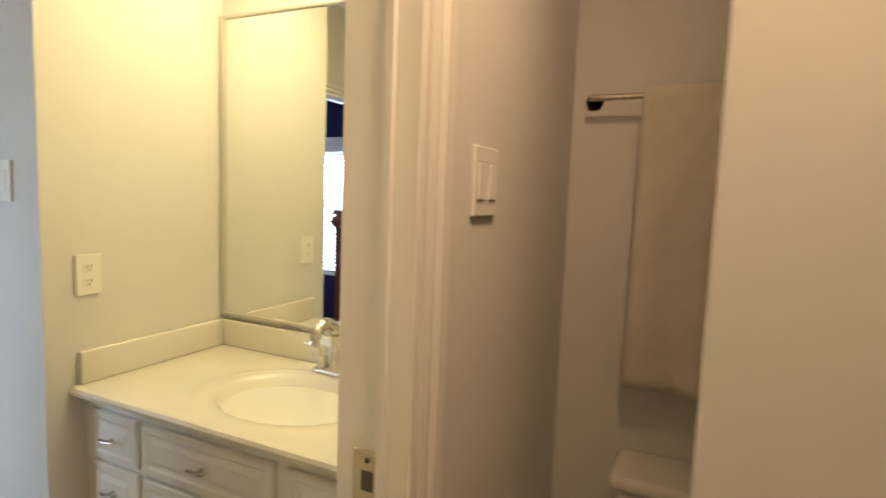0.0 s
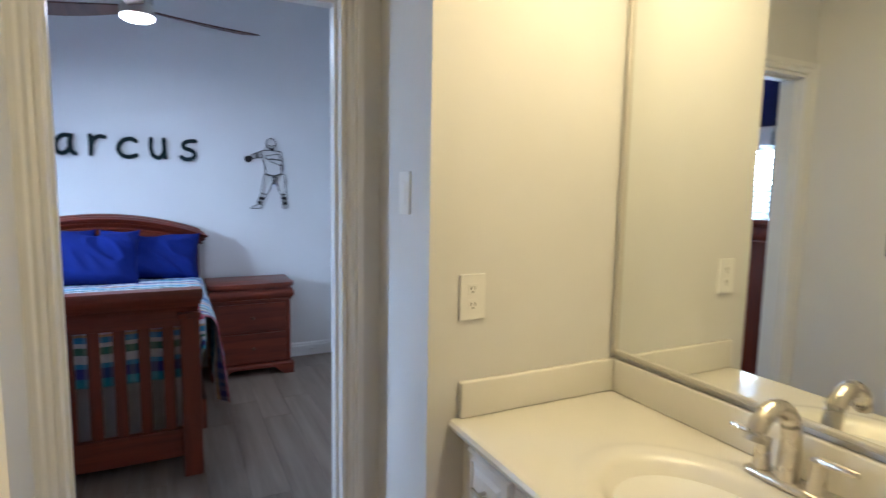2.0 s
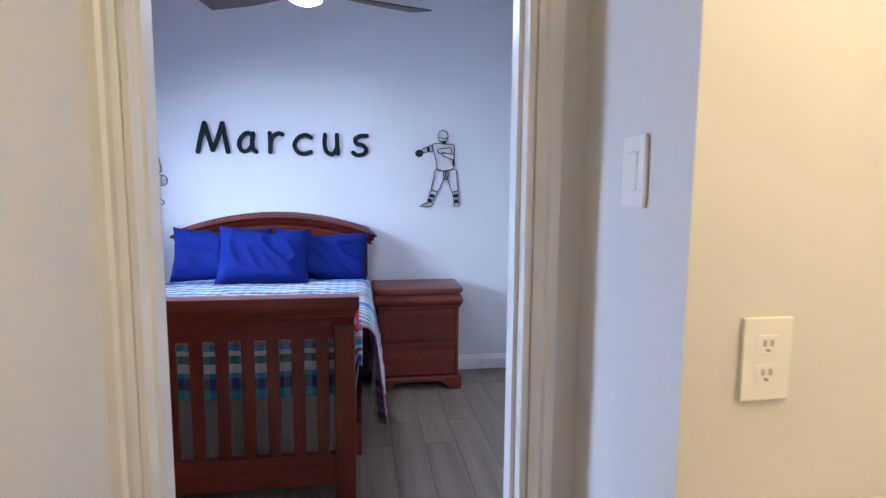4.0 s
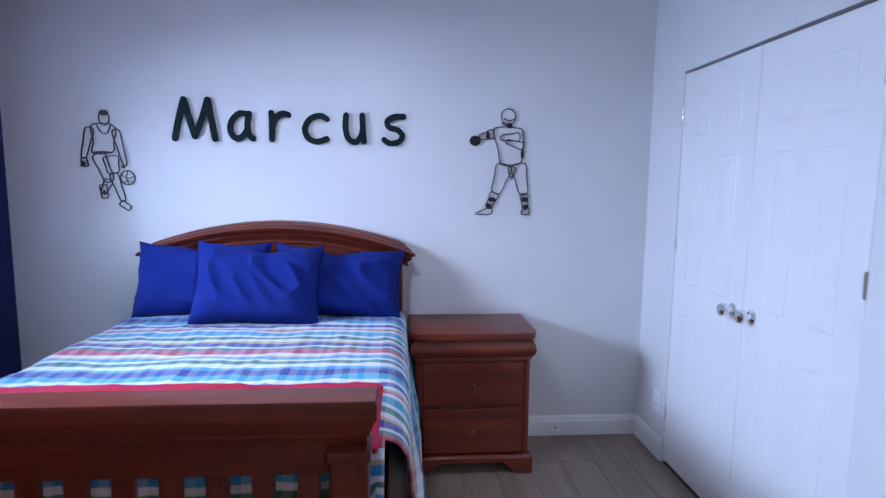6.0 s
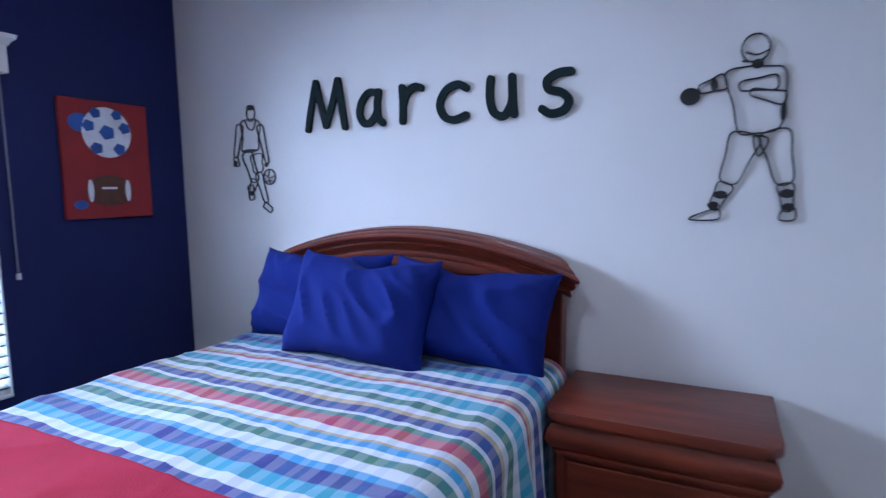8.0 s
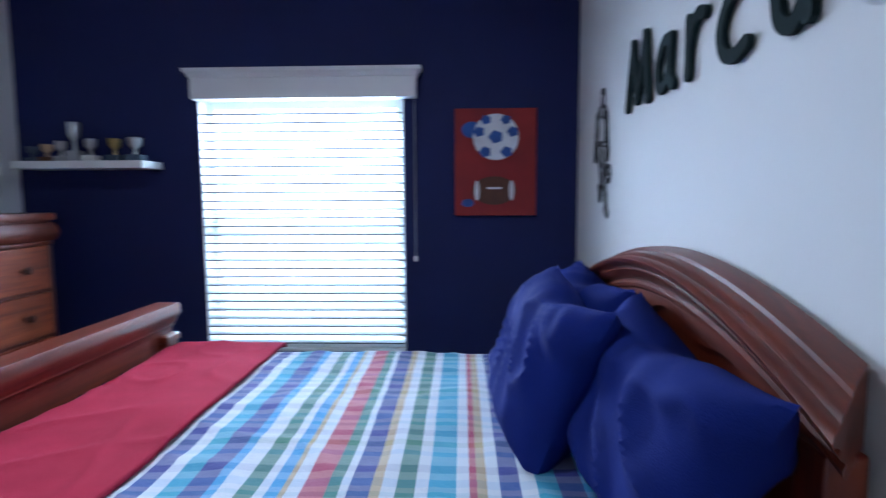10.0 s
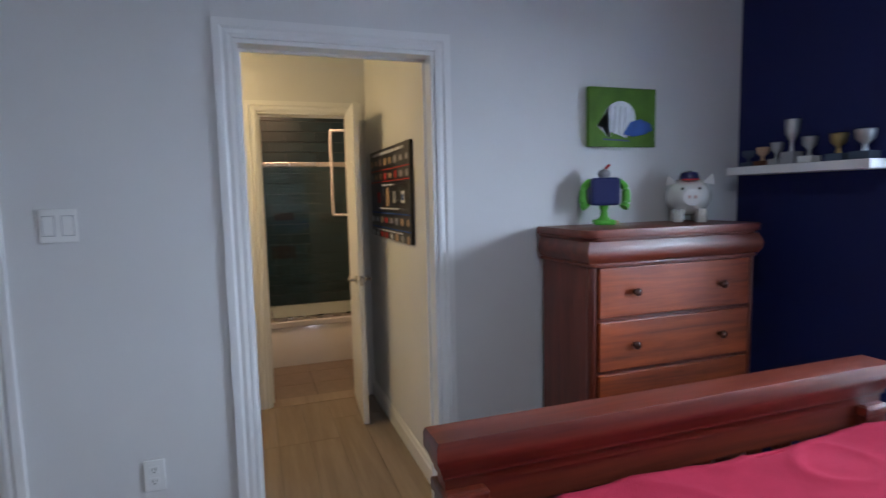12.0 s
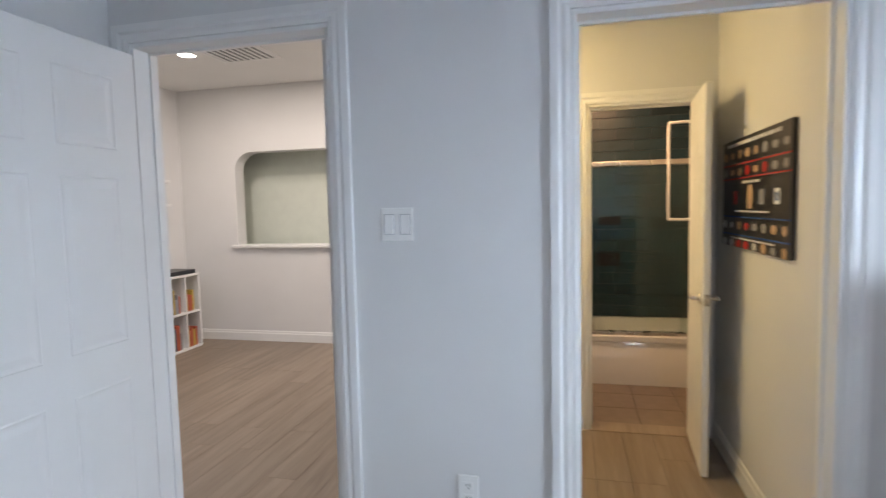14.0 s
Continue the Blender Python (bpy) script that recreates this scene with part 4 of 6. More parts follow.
def pillow(m, w, h, d, label, seed):
    """A stuffed sham with drawn-out corners; local x is its width, z its height."""
    b = bmesh.new()
    n = 40
    grid = {}
    for side in (-1, 1):
        for i in range(n + 1):
            for j in range(n + 1):
                u, v = 2 * i / n - 1, 2 * j / n - 1
                edge = (i in (0, n)) or (j in (0, n))
                if edge and side == 1:
                    grid[(1, i, j)] = grid[(-1, i, j)]
                    continue
                pinch = 1 - 0.07 * (1 - u * u) * abs(v) ** 3
                pinch2 = 1 - 0.07 * (1 - v * v) * abs(u) ** 3
                x, z = w / 2 * u * pinch2, h / 2 * v * pinch
                fat = max(0.0, (1 - u ** 4) * (1 - v ** 4)) ** 0.55
                y = side * d / 2 * fat
                p = Vector((x * 6 + seed, z * 6, side))
                cr = noise.noise(p) * 0.5 + 0.6 * abs(noise.noise(Vector((x * 9 + z * 7 + seed, (x - z) * 3, 2.0 + side))))
                y += side * 0.020 * cr * min(1, fat * 1.6)
                z += 0.012 * noise.noise(Vector((x * 4, seed, side * 0.2))) * abs(v)
                if v > 0:
                    z += h * (0.055 * abs(u) ** 4 - 0.085 * math.exp(-((u - 0.1 * math.sin(seed)) / 0.28) ** 2)) * v ** 2
                rid = 1 - 2.2 * abs(noise.noise(Vector((x * 5 + seed * 2, z * 8 + x * 6, 5.0))))
                y += side * 0.024 * max(0, rid) ** 2 * min(1, fat * 1.5)
                grid[(side, i, j)] = b.verts.new((x, y, z))
    for side in (-1, 1):
        for i in range(n):
            for j in range(n):
                q = [grid[(side, i, j)], grid[(side, i + 1, j)], grid[(side, i + 1, j + 1)], grid[(side, i, j + 1)]]
                b.faces.new(q if side < 0 else list(reversed(q)))
    ob = single("pillow", b, BLUE, label, "pillow", "blue pillows", smooth=True)
    ob.matrix_world = m
    return ob


pillow(pose(W + 0.20, 0.03, BED_Z + 0.170, -20, 0, 90), 0.66, 0.37, 0.18, "royal blue pillow leaning on the headboard", 1)
pillow(pose(W + 0.205, 0.695, BED_Z + 0.155, -24, 3, 90), 0.66, 0.36, 0.18, "royal blue pillow leaning on the headboard beside the nightstand", 4)
pillow(pose(W + 0.350, 0.335, BED_Z + 0.172, -24, 2, 92), 0.60, 0.39, 0.17, "royal blue pillow propped in front of the other two", 8)


# ---- nightstand and dresser ----
def knob(cx, cy, cz, r, parent, material, axis_sign=1):
    b = lathe([(0.0, 0), (r * 0.55, 0), (r * 0.42, r * 0.5), (r * 0.5, r * 0.9), (r, r * 1.3), (r * 1.02, r * 1.7), (r * 0.7, r * 2.05), (0, r * 2.15)], (0, 0, 0), 16, "X")
    bmesh.ops.scale(b, vec=(axis_sign, 1, 1), verts=b.verts)
    bmesh.ops.translate(b, verts=b.verts, vec=(cx, cy, cz))
    return part("knob", b, material, parent, "", True)


def round_slab(x0, x1, y0, y1, z0, z1, r, sides):
    """A slab with rounded front corners; sides tells which x side is the front."""
    pts = []
    if sides > 0:
        pts = [(x0, y0), (x0, y1)] + [(x1 - r + r * math.sin(a), y1 - r + r * math.cos(a)) for a in [math.pi / 2 * k / 6 for k in range(7)]] + [(x1 - r + r * math.cos(a), y0 + r - r * math.sin(a)) for a in [math.pi / 2 * k / 6 for k in range(7)]]
    else:
        pts = [(x1, y1), (x1, y0)] + [(x0 + r - r * math.sin(a), y0 + r - r * math.cos(a)) for a in [math.pi / 2 * k / 6 for k in range(7)]] + [(x0 + r - r * math.cos(a), y1 - r + r * math.sin(a)) for a in [math.pi / 2 * k / 6 for k in range(7)]]
    b = prism(pts, z0, z1, 2)
    hor = [e for e in b.edges if abs(e.verts[0].co.z - e.verts[1].co.z) < 1e-5]
    bmesh.ops.bevel(b, geom=hor, offset=min(0.007, 0.4 * (z1 - z0)), segments=2, profile=0.5, affect="EDGES")
    return b


def chest(name, base, x_back, x_front, y0, y1, height, drawers, frieze, label, category, drawer_mat, kr, knob_in, one_knob):
    """A sleigh-style chest: rounded top, bulging frieze, drawers, plinth and bracket feet. It faces away from x_back."""
    sgn = 1 if x_front > x_back else -1
    t = thing(name, base, label, category)

    def rs(o, z0, z1, r, extra=0.0):
        xa, xb = (x_back, x_front + o + extra) if sgn > 0 else (x_front - o - extra, x_back)
        return round_slab(xa, xb, y0 - o, y1 + o, z0, z1, r, sgn)
    part("top", rs(0.030, height - 0.032, height, 0.05), CHERRY, t, "", True)
    part("top_bead", rs(0.018, height - 0.044, height - 0.0322, 0.05), CHERRY, t, "", True)
    f0, f1 = height - 0.044 - frieze, height - 0.0442
    b = bmesh.new()
    prof = [(0.0, 0), (0.010, 0.02), (0.022, 0.25), (0.026, 0.5), (0.020, 0.78), (0.010, 0.97), (0.010, 1.0)]
    part("frieze_drawer", moulding(min(x_back, x_front), max(x_back, x_front), y0, y1, [(o, f0 + (f1 - f0) * u) for o, u in prof], "XyY" if sgn > 0 else "xyY"), CHERRY, t, "", True)
    part("frieze_bead", rs(0.014, f0 - 0.014, f0 - 0.0003, 0.03), CHERRY, t, "", True)
    ph = 0.10
    part("case", box(min(x_back, x_front), max(x_back, x_front), y0, y1, ph, f0 - 0.0142, 0.004), CHERRY_V, t)
    for yy in (y0, y1 - 0.032):
        part("corner_column", tube([(x_front - sgn * 0.014, yy + 0.016, ph + 0.005), (x_front - sgn * 0.014, yy + 0.016, f0 - 0.016)], 0.0185, 14), CHERRY_V, t, "", True)
    for z0, z1 in drawers:
        d = part("drawer", box(x_front - sgn * 0.01, x_front + sgn * 0.012, y0 + 0.036, y1 - 0.036, z0 + 0.004, z1 - 0.004, 0.004), drawer_mat, t)
        ks = [(y0 + y1) / 2] if one_knob else [y0 + knob_in, y1 - knob_in]
        for ky in ks:
            knob(x_front + sgn * 0.011, ky, (z0 + z1) / 2, kr, d, WALNUT if one_knob else mat_knob, sgn)
    part("plinth", moulding(min(x_back, x_front), max(x_back, x_front), y0, y1, [(0.020, 0.062), (0.022, 0.082), (0.012, 0.096), (0.002, ph), (0, ph)], "XyY" if sgn > 0 else "xyY"), CHERRY, t, "", True)
    for ya, yb in ((y0 - 0.02, y0 + 0.13), (y1 - 0.13, y1 + 0.02)):
        d = 1 if ya < (y0 + y1) / 2 - 0.1 else -1
        inner = yb if d > 0 else ya
        outer = ya if d > 0 else yb
        poly = [(outer, 0.0), (outer + d * 0.075, 0.0), (outer + d * 0.095, 0.018), (outer + d * 0.12, 0.04), (inner, 0.0615), (outer, 0.0615)]
        xa, xb = sorted((x_front + sgn * 0.02, x_front - sgn * 0.08))
        part("bracket_foot", prism(poly, xa, xb, 0), CHERRY, t)
        part("bracket_foot", box(*sorted((x_back, x_back + sgn * 0.07)), *sorted((outer, outer + d * 0.07)), 0, 0.0615), CHERRY, t)
    return t


mat_knob = mat("dark_knob_wood", (0.07, 0.018, 0.010), 0.25, vary=0.05, bump=0, coat=0.5)
chest("nightstand", (-5.56, 1.385, 0), W + 0.02, -5.375, 1.085, 1.648, 0.722, ((0.105, 0.340), (0.350, 0.570)), 0.080, "cherry wood nightstand with two drawers beside the bed", "nightstand", CHERRY, 0.012, 0.1, True)
chest("dresser", (-3.1, -0.33, 0), E - 0.07, -3.30, -0.735, 0.085, 1.302, ((0.105, 0.31), (0.318, 0.525), (0.533, 0.735), (0.743, 0.945), (0.953, 1.158)), 0.085, "tall cherry wood dresser with five drawers and round knobs", "dresser", DRAWER, 0.016, 0.195, False)

# ---- wall letters ----
LX0, LX1 = W + 0.004, W + 0.018
LETTERS = {
    "M": [[(-0.168, 1.640), (-0.150, 1.720), (-0.118, 1.838)], [(-0.118, 1.838), (-0.095, 1.750), (-0.068, 1.652)], [(-0.068, 1.652), (-0.030, 1.740), (0.002, 1.838)], [(0.002, 1.838), (0.018, 1.740), (0.034, 1.640)]],
    "a": [[(0.205, 1.768), (0.160, 1.772), (0.122, 1.735), (0.112, 1.685), (0.135, 1.648), (0.172, 1.655), (0.202, 1.695)], [(0.208, 1.772), (0.200, 1.720), (0.204, 1.670), (0.226, 1.645)]],
    "r": [[(0.322, 1.778), (0.325, 1.710), (0.322, 1.645)], [(0.324, 1.705), (0.345, 1.755), (0.380, 1.776), (0.408, 1.770)]],
    "c": [[(0.606, 1.752), (0.570, 1.768), (0.520, 1.750), (0.492, 1.700), (0.510, 1.652), (0.555, 1.635), (0.604, 1.650)]],
    "u": [[(0.706, 1.774), (0.702, 1.710), (0.716, 1.655), (0.755, 1.636), (0.785, 1.672), (0.793, 1.720)], [(0.790, 1.774), (0.792, 1.710), (0.797, 1.640)]],
    "s": [[(1.006, 1.772), (0.960, 1.770), (0.922, 1.748), (0.930, 1.716), (0.975, 1.702), (1.000, 1.672), (0.980, 1.640), (0.935, 1.632), (0.904, 1.650)]],
}
for ch, strokes in LETTERS.items():
    b = bmesh.new()
    for k, s_ in enumerate(strokes):
        merge(b, stroke([(y + 0.018, z + 0.013) for y, z in s_], 0.030, LX0, LX1 + 0.0007 * k))
    single("wall_letter", b, LETTER, "dark green-black wooden letter %s mounted on the white wall" % ch, "wall letter", "letters above the bed")


# ---- metal line-art wall decor, as plain shapes ----
def line_decor(name, y, z, shapes, fills, label):
    t = thing(name, (W, y, z), label, "wall decor")
    for k, (pts, closed, w_) in enumerate(shapes):
        part("wire_outline", stroke([(y + a, z + c) for a, c in pts], w_, W + 0.006, W + 0.0105 + 0.0002 * (k % 7), closed, 5), WIRE, t)
    for k, (a, c, ra, rc) in enumerate(fills):
        part("solid_patch", disc(y + a, z + c, ra, rc, W + 0.006, W + 0.0122 + 0.0002 * k, 20), WIRE, t)
    return t


def ring(cy, cz, ry, rz, n=10):
    return [(cy + ry * math.cos(2 * math.pi * k / n), cz + rz * math.sin(2 * math.pi * k / n)) for k in range(n)]


def capsule(a, c, wa, wc):
    """Closed outline of a tapering bar from a to c."""
    a, c = Vector(a), Vector(c)
    d = (c - a).normalized()
    n_ = Vector((-d.y, d.x))
    m_ = (a + c) / 2
    wm = (wa + wc) / 2 * 1.08
    return [tuple(p) for p in (a + n_ * wa, m_ + n_ * wm, c + n_ * wc, c - n_ * wc, m_ - n_ * wm, a - n_ * wa)]


LW = 0.0048
line_decor("wall_decor", 1.56, 1.27, [
    (ring(0.025, 0.525, 0.038, 0.042), True, LW), ([(0.0, 0.515), (0.03, 0.505), (0.058, 0.515)], False, LW), ([(-0.01, 0.49), (0.03, 0.485), (0.05, 0.495)], False, LW),
    ([(-0.055, 0.455), (0.0, 0.472), (0.06, 0.468), (0.105, 0.455), (0.110, 0.38), (0.098, 0.285), (0.035, 0.270), (-0.012, 0.275), (-0.03, 0.36)], True, LW),
    (capsule((-0.055, 0.435), (-0.125, 0.415), 0.022, 0.012), True, LW), (capsule((0.085, 0.42), (-0.01, 0.415), 0.02, 0.013), True, LW), (capsule((0.105, 0.37), (0.02, 0.395), 0.018, 0.010), True, LW),
    (capsule((0.01, 0.265), (-0.035, 0.125), 0.040, 0.024), True, LW), (capsule((0.085, 0.27), (0.118, 0.120), 0.038, 0.022), True, LW),
    (capsule((-0.04, 0.115), (-0.075, 0.040), 0.022, 0.013), True, LW), (capsule((0.120, 0.112), (0.130, 0.035), 0.020, 0.012), True, LW),
    ([(-0.145, 0.004), (-0.09, 0.032), (-0.058, 0.035), (-0.062, 0.004)], True, LW), ([(0.108, 0.006), (0.120, 0.042), (0.146, 0.042), (0.148, 0.006)], True, LW), ([(0.03, 0.26), (0.045, 0.20), (0.07, 0.25)], True, LW),
], [(-0.153, 0.396, 0.030, 0.027), (0.032, 0.478, 0.016, 0.014), (0.105, 0.33, 0.008, 0.028), (-0.055, 0.083, 0.020, 0.013), (0.125, 0.085, 0.020, 0.014), (-0.075, 0.050, 0.017, 0.012), (0.13, 0.045, 0.015, 0.012), (-0.085, 0.425, 0.010, 0.020)],
    "black metal line-art figure of plain shapes with a filled oval ball")
line_decor("wall_decor", -0.487, 1.285, [
    (ring(-0.012, 0.465, 0.026, 0.036), True, LW), ([(-0.078, 0.425), (-0.03, 0.438), (0.02, 0.435), (0.045, 0.405), (0.03, 0.345), (0.022, 0.295), (-0.075, 0.288), (-0.07, 0.35)], True, LW),
    ([(-0.05, 0.43), (-0.03, 0.395), (0.0, 0.39), (0.018, 0.43)], False, LW), (capsule((-0.085, 0.41), (-0.122, 0.27), 0.020, 0.012), True, LW), (capsule((-0.122, 0.262), (-0.118, 0.222), 0.012, 0.016), True, LW),
    (capsule((0.042, 0.40), (0.080, 0.235), 0.018, 0.010), True, LW), (capsule((-0.05, 0.28), (0.00, 0.15), 0.030, 0.022), True, LW), (capsule((0.01, 0.27), (0.02, 0.19), 0.034, 0.026), True, LW),
    (capsule((0.02, 0.18), (0.062, 0.05), 0.020, 0.012), True, LW), (capsule((-0.005, 0.15), (-0.035, 0.085), 0.020, 0.012), True, LW), (capsule((0.05, 0.036), (0.092, 0.006), 0.014, 0.012), True, LW), (capsule((-0.035, 0.125), (-0.028, 0.060), 0.016, 0.014), True, LW),
    (ring(0.090, 0.165, 0.036, 0.036), True, LW), ([(0.058, 0.180), (0.09, 0.160), (0.124, 0.172)], False, 0.003), ([(0.092, 0.200), (0.084, 0.165), (0.094, 0.130)], False, 0.003), ([(0.068, 0.138), (0.088, 0.150), (0.112, 0.140)], False, 0.003),
], [(-0.012, 0.492, 0.022, 0.013), (-0.025, 0.292, 0.048, 0.007), (-0.125, 0.235, 0.009, 0.012), (0.072, 0.222, 0.008, 0.010), (-0.03, 0.09, 0.007, 0.010)],
    "black metal line-art figure of plain shapes with a ball")

# ---- pictures ----
def canvas_x(name, x0, x1, z0, z1, y, d, label, material):
    t = thing(name, ((x0 + x1) / 2, y, z0), label, "picture")
    part("canvas", box(x0, x1, y, y + d, z0, z1, 0.004), material, t)
    return t


rp = canvas_x("canvas_picture", -5.57, -5.172, 1.272, 1.793, S + 0.001, 0.022, "red canvas picture of a soccer ball and a football", CANVAS_RED)


def disc_s(cx, cz, rx, rz, y0, y1, seg=24):
    return prism([(cx + rx * math.cos(2 * math.pi * k / seg), cz + rz * math.sin(2 * math.pi * k / seg)) for k in range(seg)], y0, y1, 1)


yf = S + 0.023
part("painted_patch", disc_s(-5.255, 1.69, 0.05, 0.04, yf, yf + 0.0008), P_BLUE, rp)
part("painted_ball", disc_s(-5.372, 1.655, 0.112, 0.112, yf, yf + 0.0014), P_WHITE, rp, "white ball with blue patches")
for dx, dz, rr in ((0, 0.0, 0.038), (0.082, 0.025, 0.030), (-0.082, 0.025, 0.030), (0.048, 0.082, 0.027), (-0.048, 0.082, 0.027), (0.052, -0.072, 0.031), (-0.052, -0.072, 0.031)):
    part("painted_patch", disc_s(-5.372 + dx, 1.655 + dz, rr, rr * 0.92, yf, yf + 0.0022, 5), P_BLUE, rp)
part("painted_football", disc_s(-5.365, 1.395, 0.108, 0.070, yf, yf + 0.0014), P_BROWN, rp, "brown oval ball")
for dx in (-0.085, 0.085):
    part("painted_stripe", disc_s(-5.365 + dx, 1.395, 0.013, 0.05, yf, yf + 0.0022, 12), P_WHITE, rp)
part("painted_lacing", box(-5.40, -5.33, yf, yf + 0.0022, 1.402, 1.412), P_WHITE, rp)
part("painted_patch", disc_s(-5.235, 1.335, 0.03, 0.02, yf, yf + 0.001), P_BLUE, rp)

gp = thing("canvas_picture", (E, -0.33, 1.65), "green canvas picture of a white and blue cap", "picture")
GX = E - 0.022 - 0.055
part("canvas", box(GX, E - 0.053, -0.508, -0.145, 1.648, 1.912, 0.004), CANVAS_GREEN, gp)


def flat_e(pts, d):
    return prism(pts, GX - d, GX - 0.0002, 0)


dome = [(-0.19, 1.74)] + [(-0.305 + 0.088 * math.cos(a) - 0.01 * math.sin(a), 1.765 + 0.088 * math.sin(a)) for a in [radians(-60 + 300 * k / 20) for k in range(21)]]
part("painted_crown", flat_e(dome, 0.0012), P_WHITE, gp, "white cap crown")
part("painted_brim", flat_e([(-0.325, 1.705), (-0.365, 1.76), (-0.42, 1.775), (-0.475, 1.755), (-0.488, 1.725), (-0.44, 1.705), (-0.38, 1.695)], 0.0020), P_BLUE, gp, "blue cap brim")
for k in range(4):
    yy = -0.245 - 0.028 * k
    part("painted_stripe", prism([(yy, 1.70), (yy - 0.003, 1.70), (yy - 0.012, 1.83), (yy - 0.009, 1.83)], GX - 0.0018, GX - 0.0004, 0), P_GREY, gp)
part("painted_shadow_line", flat_e([(-0.22, 1.678), (-0.36, 1.672), (-0.36, 1.680), (-0.22, 1.686)], 0.0012), BOOKS[2], gp)

# poster in the vanity passage
PY = VS + 0.022
po = thing("framed_poster", (-1.9, VS, 1.16), "black poster with red lines and rows of small pale emblems", "poster")
PX0, PX1, PZ0, PZ1 = -2.365, -1.40, 1.195, 1.735
part("panel", box(PX0, PX1, VS + 0.001, PY, PZ0, PZ1, 0.003), P_BLACK, po)
for zz, mt in ((1.605, P_RED), (1.535, P_RED), (1.345, P_BLUE), (1.255, P_BLUE)):
    part("ruled_line", box(PX0 + 0.004, PX1 - 0.004, PY, PY + 0.0010, zz, zz + 0.006), mt, po)
rnd = random.Random(4)
for row, zz, k in ((0, 1.645, 8), (1, 1.56, 8), (2, 1.295, 8), (3, 1.205, 8)):
    for i in range(k):
        xx = PX0 + 0.055 + (PX1 - PX0 - 0.11) * i / (k - 1)
        w_, h_ = rnd.uniform(0.026, 0.040), rnd.uniform(0.018, 0.026)
        part("emblem", prism([(xx + w_ * math.cos(a + row), zz + 0.01 + h_ * math.sin(a + row)) for a in [2 * math.pi * q / (5 + i % 3) for q in range(5 + i % 3)]], PY, PY + 0.001, 1), rnd.choice((P_GREY, P_WHITE, P_TAN, P_GREY, P_RED)), po)
for zz, x_from, x_to, h_ in ((1.700, -2.25, -1.52, 0.016), (1.510, -2.00, -1.78, 0.012), (1.372, -2.12, -1.65, 0.009), (1.238, -2.20, -1.58, 0.008)):
    xx = x_from
    while xx < x_to:
        w_ = rnd.uniform(0.012, 0.035)
        part("print_bar", box(xx, xx + w_, PY, PY + 0.0009, zz, zz + h_), P_WHITE, po)
        xx += w_ + 0.010
part("emblem", prism([(-1.90, 1.39), (-1.84, 1.39), (-1.83, 1.46), (-1.845, 1.50), (-1.895, 1.50), (-1.91, 1.46)], PY, PY + 0.001, 1), P_TAN, po)
part("emblem", box(-2.06, -2.00, PY, PY + 0.001, 1.41, 1.475), P_GREY, po)
part("emblem", box(-2.25, -2.19, PY, PY + 0.001, 1.41, 1.475), P_WHITE, po)
part("emblem", box(-2.235, -2.205, PY, PY + 0.0016, 1.425, 1.46), P_BLUE, po)
part("emblem", box(-1.66, -1.61, PY, PY + 0.001, 1.41, 1.475), P_RED, po)
# ---- things on the dresser and shelf ----
DZ = 1.302
rb = thing("toy_robot", (-3.02, -0.175, DZ), "green and navy toy robot figure standing on the dresser", "toy")
rx, ry = -3.02, -0.175
part("foot_block", box(rx - 0.035, rx + 0.035, ry - 0.045, ry + 0.045, DZ, DZ + 0.022, 0.006), P_GREEN, rb)
part("foot_block", box(rx - 0.03, rx + 0.01, ry - 0.060, ry - 0.040, DZ, DZ + 0.018, 0.004), P_TAN, rb)
part("leg", lathe([(0.030, 0.022), (0.018, 0.035), (0.014, 0.06), (0.022, 0.085)], (rx, ry, DZ), 14), P_GREEN, rb, "", True)
part("torso", box(rx - 0.045, rx + 0.045, ry - 0.062, ry + 0.062, DZ + 0.085, DZ + 0.205, 0.014, 3), mat("navy_toy_paint", (0.016, 0.026, 0.12), 0.45, bump=0), rb)
for s_ in (-1, 1):
    part("arm", tube(smoothline([(rx, ry + s_ * 0.06, DZ + 0.19), (rx - 0.008, ry + s_ * 0.088, DZ + 0.16), (rx - 0.012, ry + s_ * 0.092, DZ + 0.10), (rx - 0.02, ry + s_ * 0.080, DZ + 0.075)], 4), [0.016] * 4 + [0.018] * 4 + [0.020] * 5, 10), P_GREEN, rb, "", True)
part("head", lathe([(0.0, 0.205), (0.022, 0.205), (0.028, 0.222), (0.020, 0.238), (0.0, 0.245)], (rx, ry, DZ), 14), P_GREY, rb, "", True)
part("antenna", tube([(rx, ry - 0.005, DZ + 0.243), (rx - 0.004, ry - 0.022, DZ + 0.262)], 0.006, 8), P_RED, rb)

pig = thing("piggy_bank", (-3.06, -0.60, DZ), "white ceramic piggy bank wearing a navy and red cap", "piggy bank")
px, py = -3.06, -0.60


def ball(cx, cy, cz, rx_, ry_, rz_, seg=20):
    b = bmesh.new()
    bmesh.ops.create_uvsphere(b, u_segments=seg, v_segments=12, radius=1)
    for v in b.verts:
        v.co = (cx + v.co.x * rx_, cy + v.co.y * ry_, cz + v.co.z * rz_)
    return b


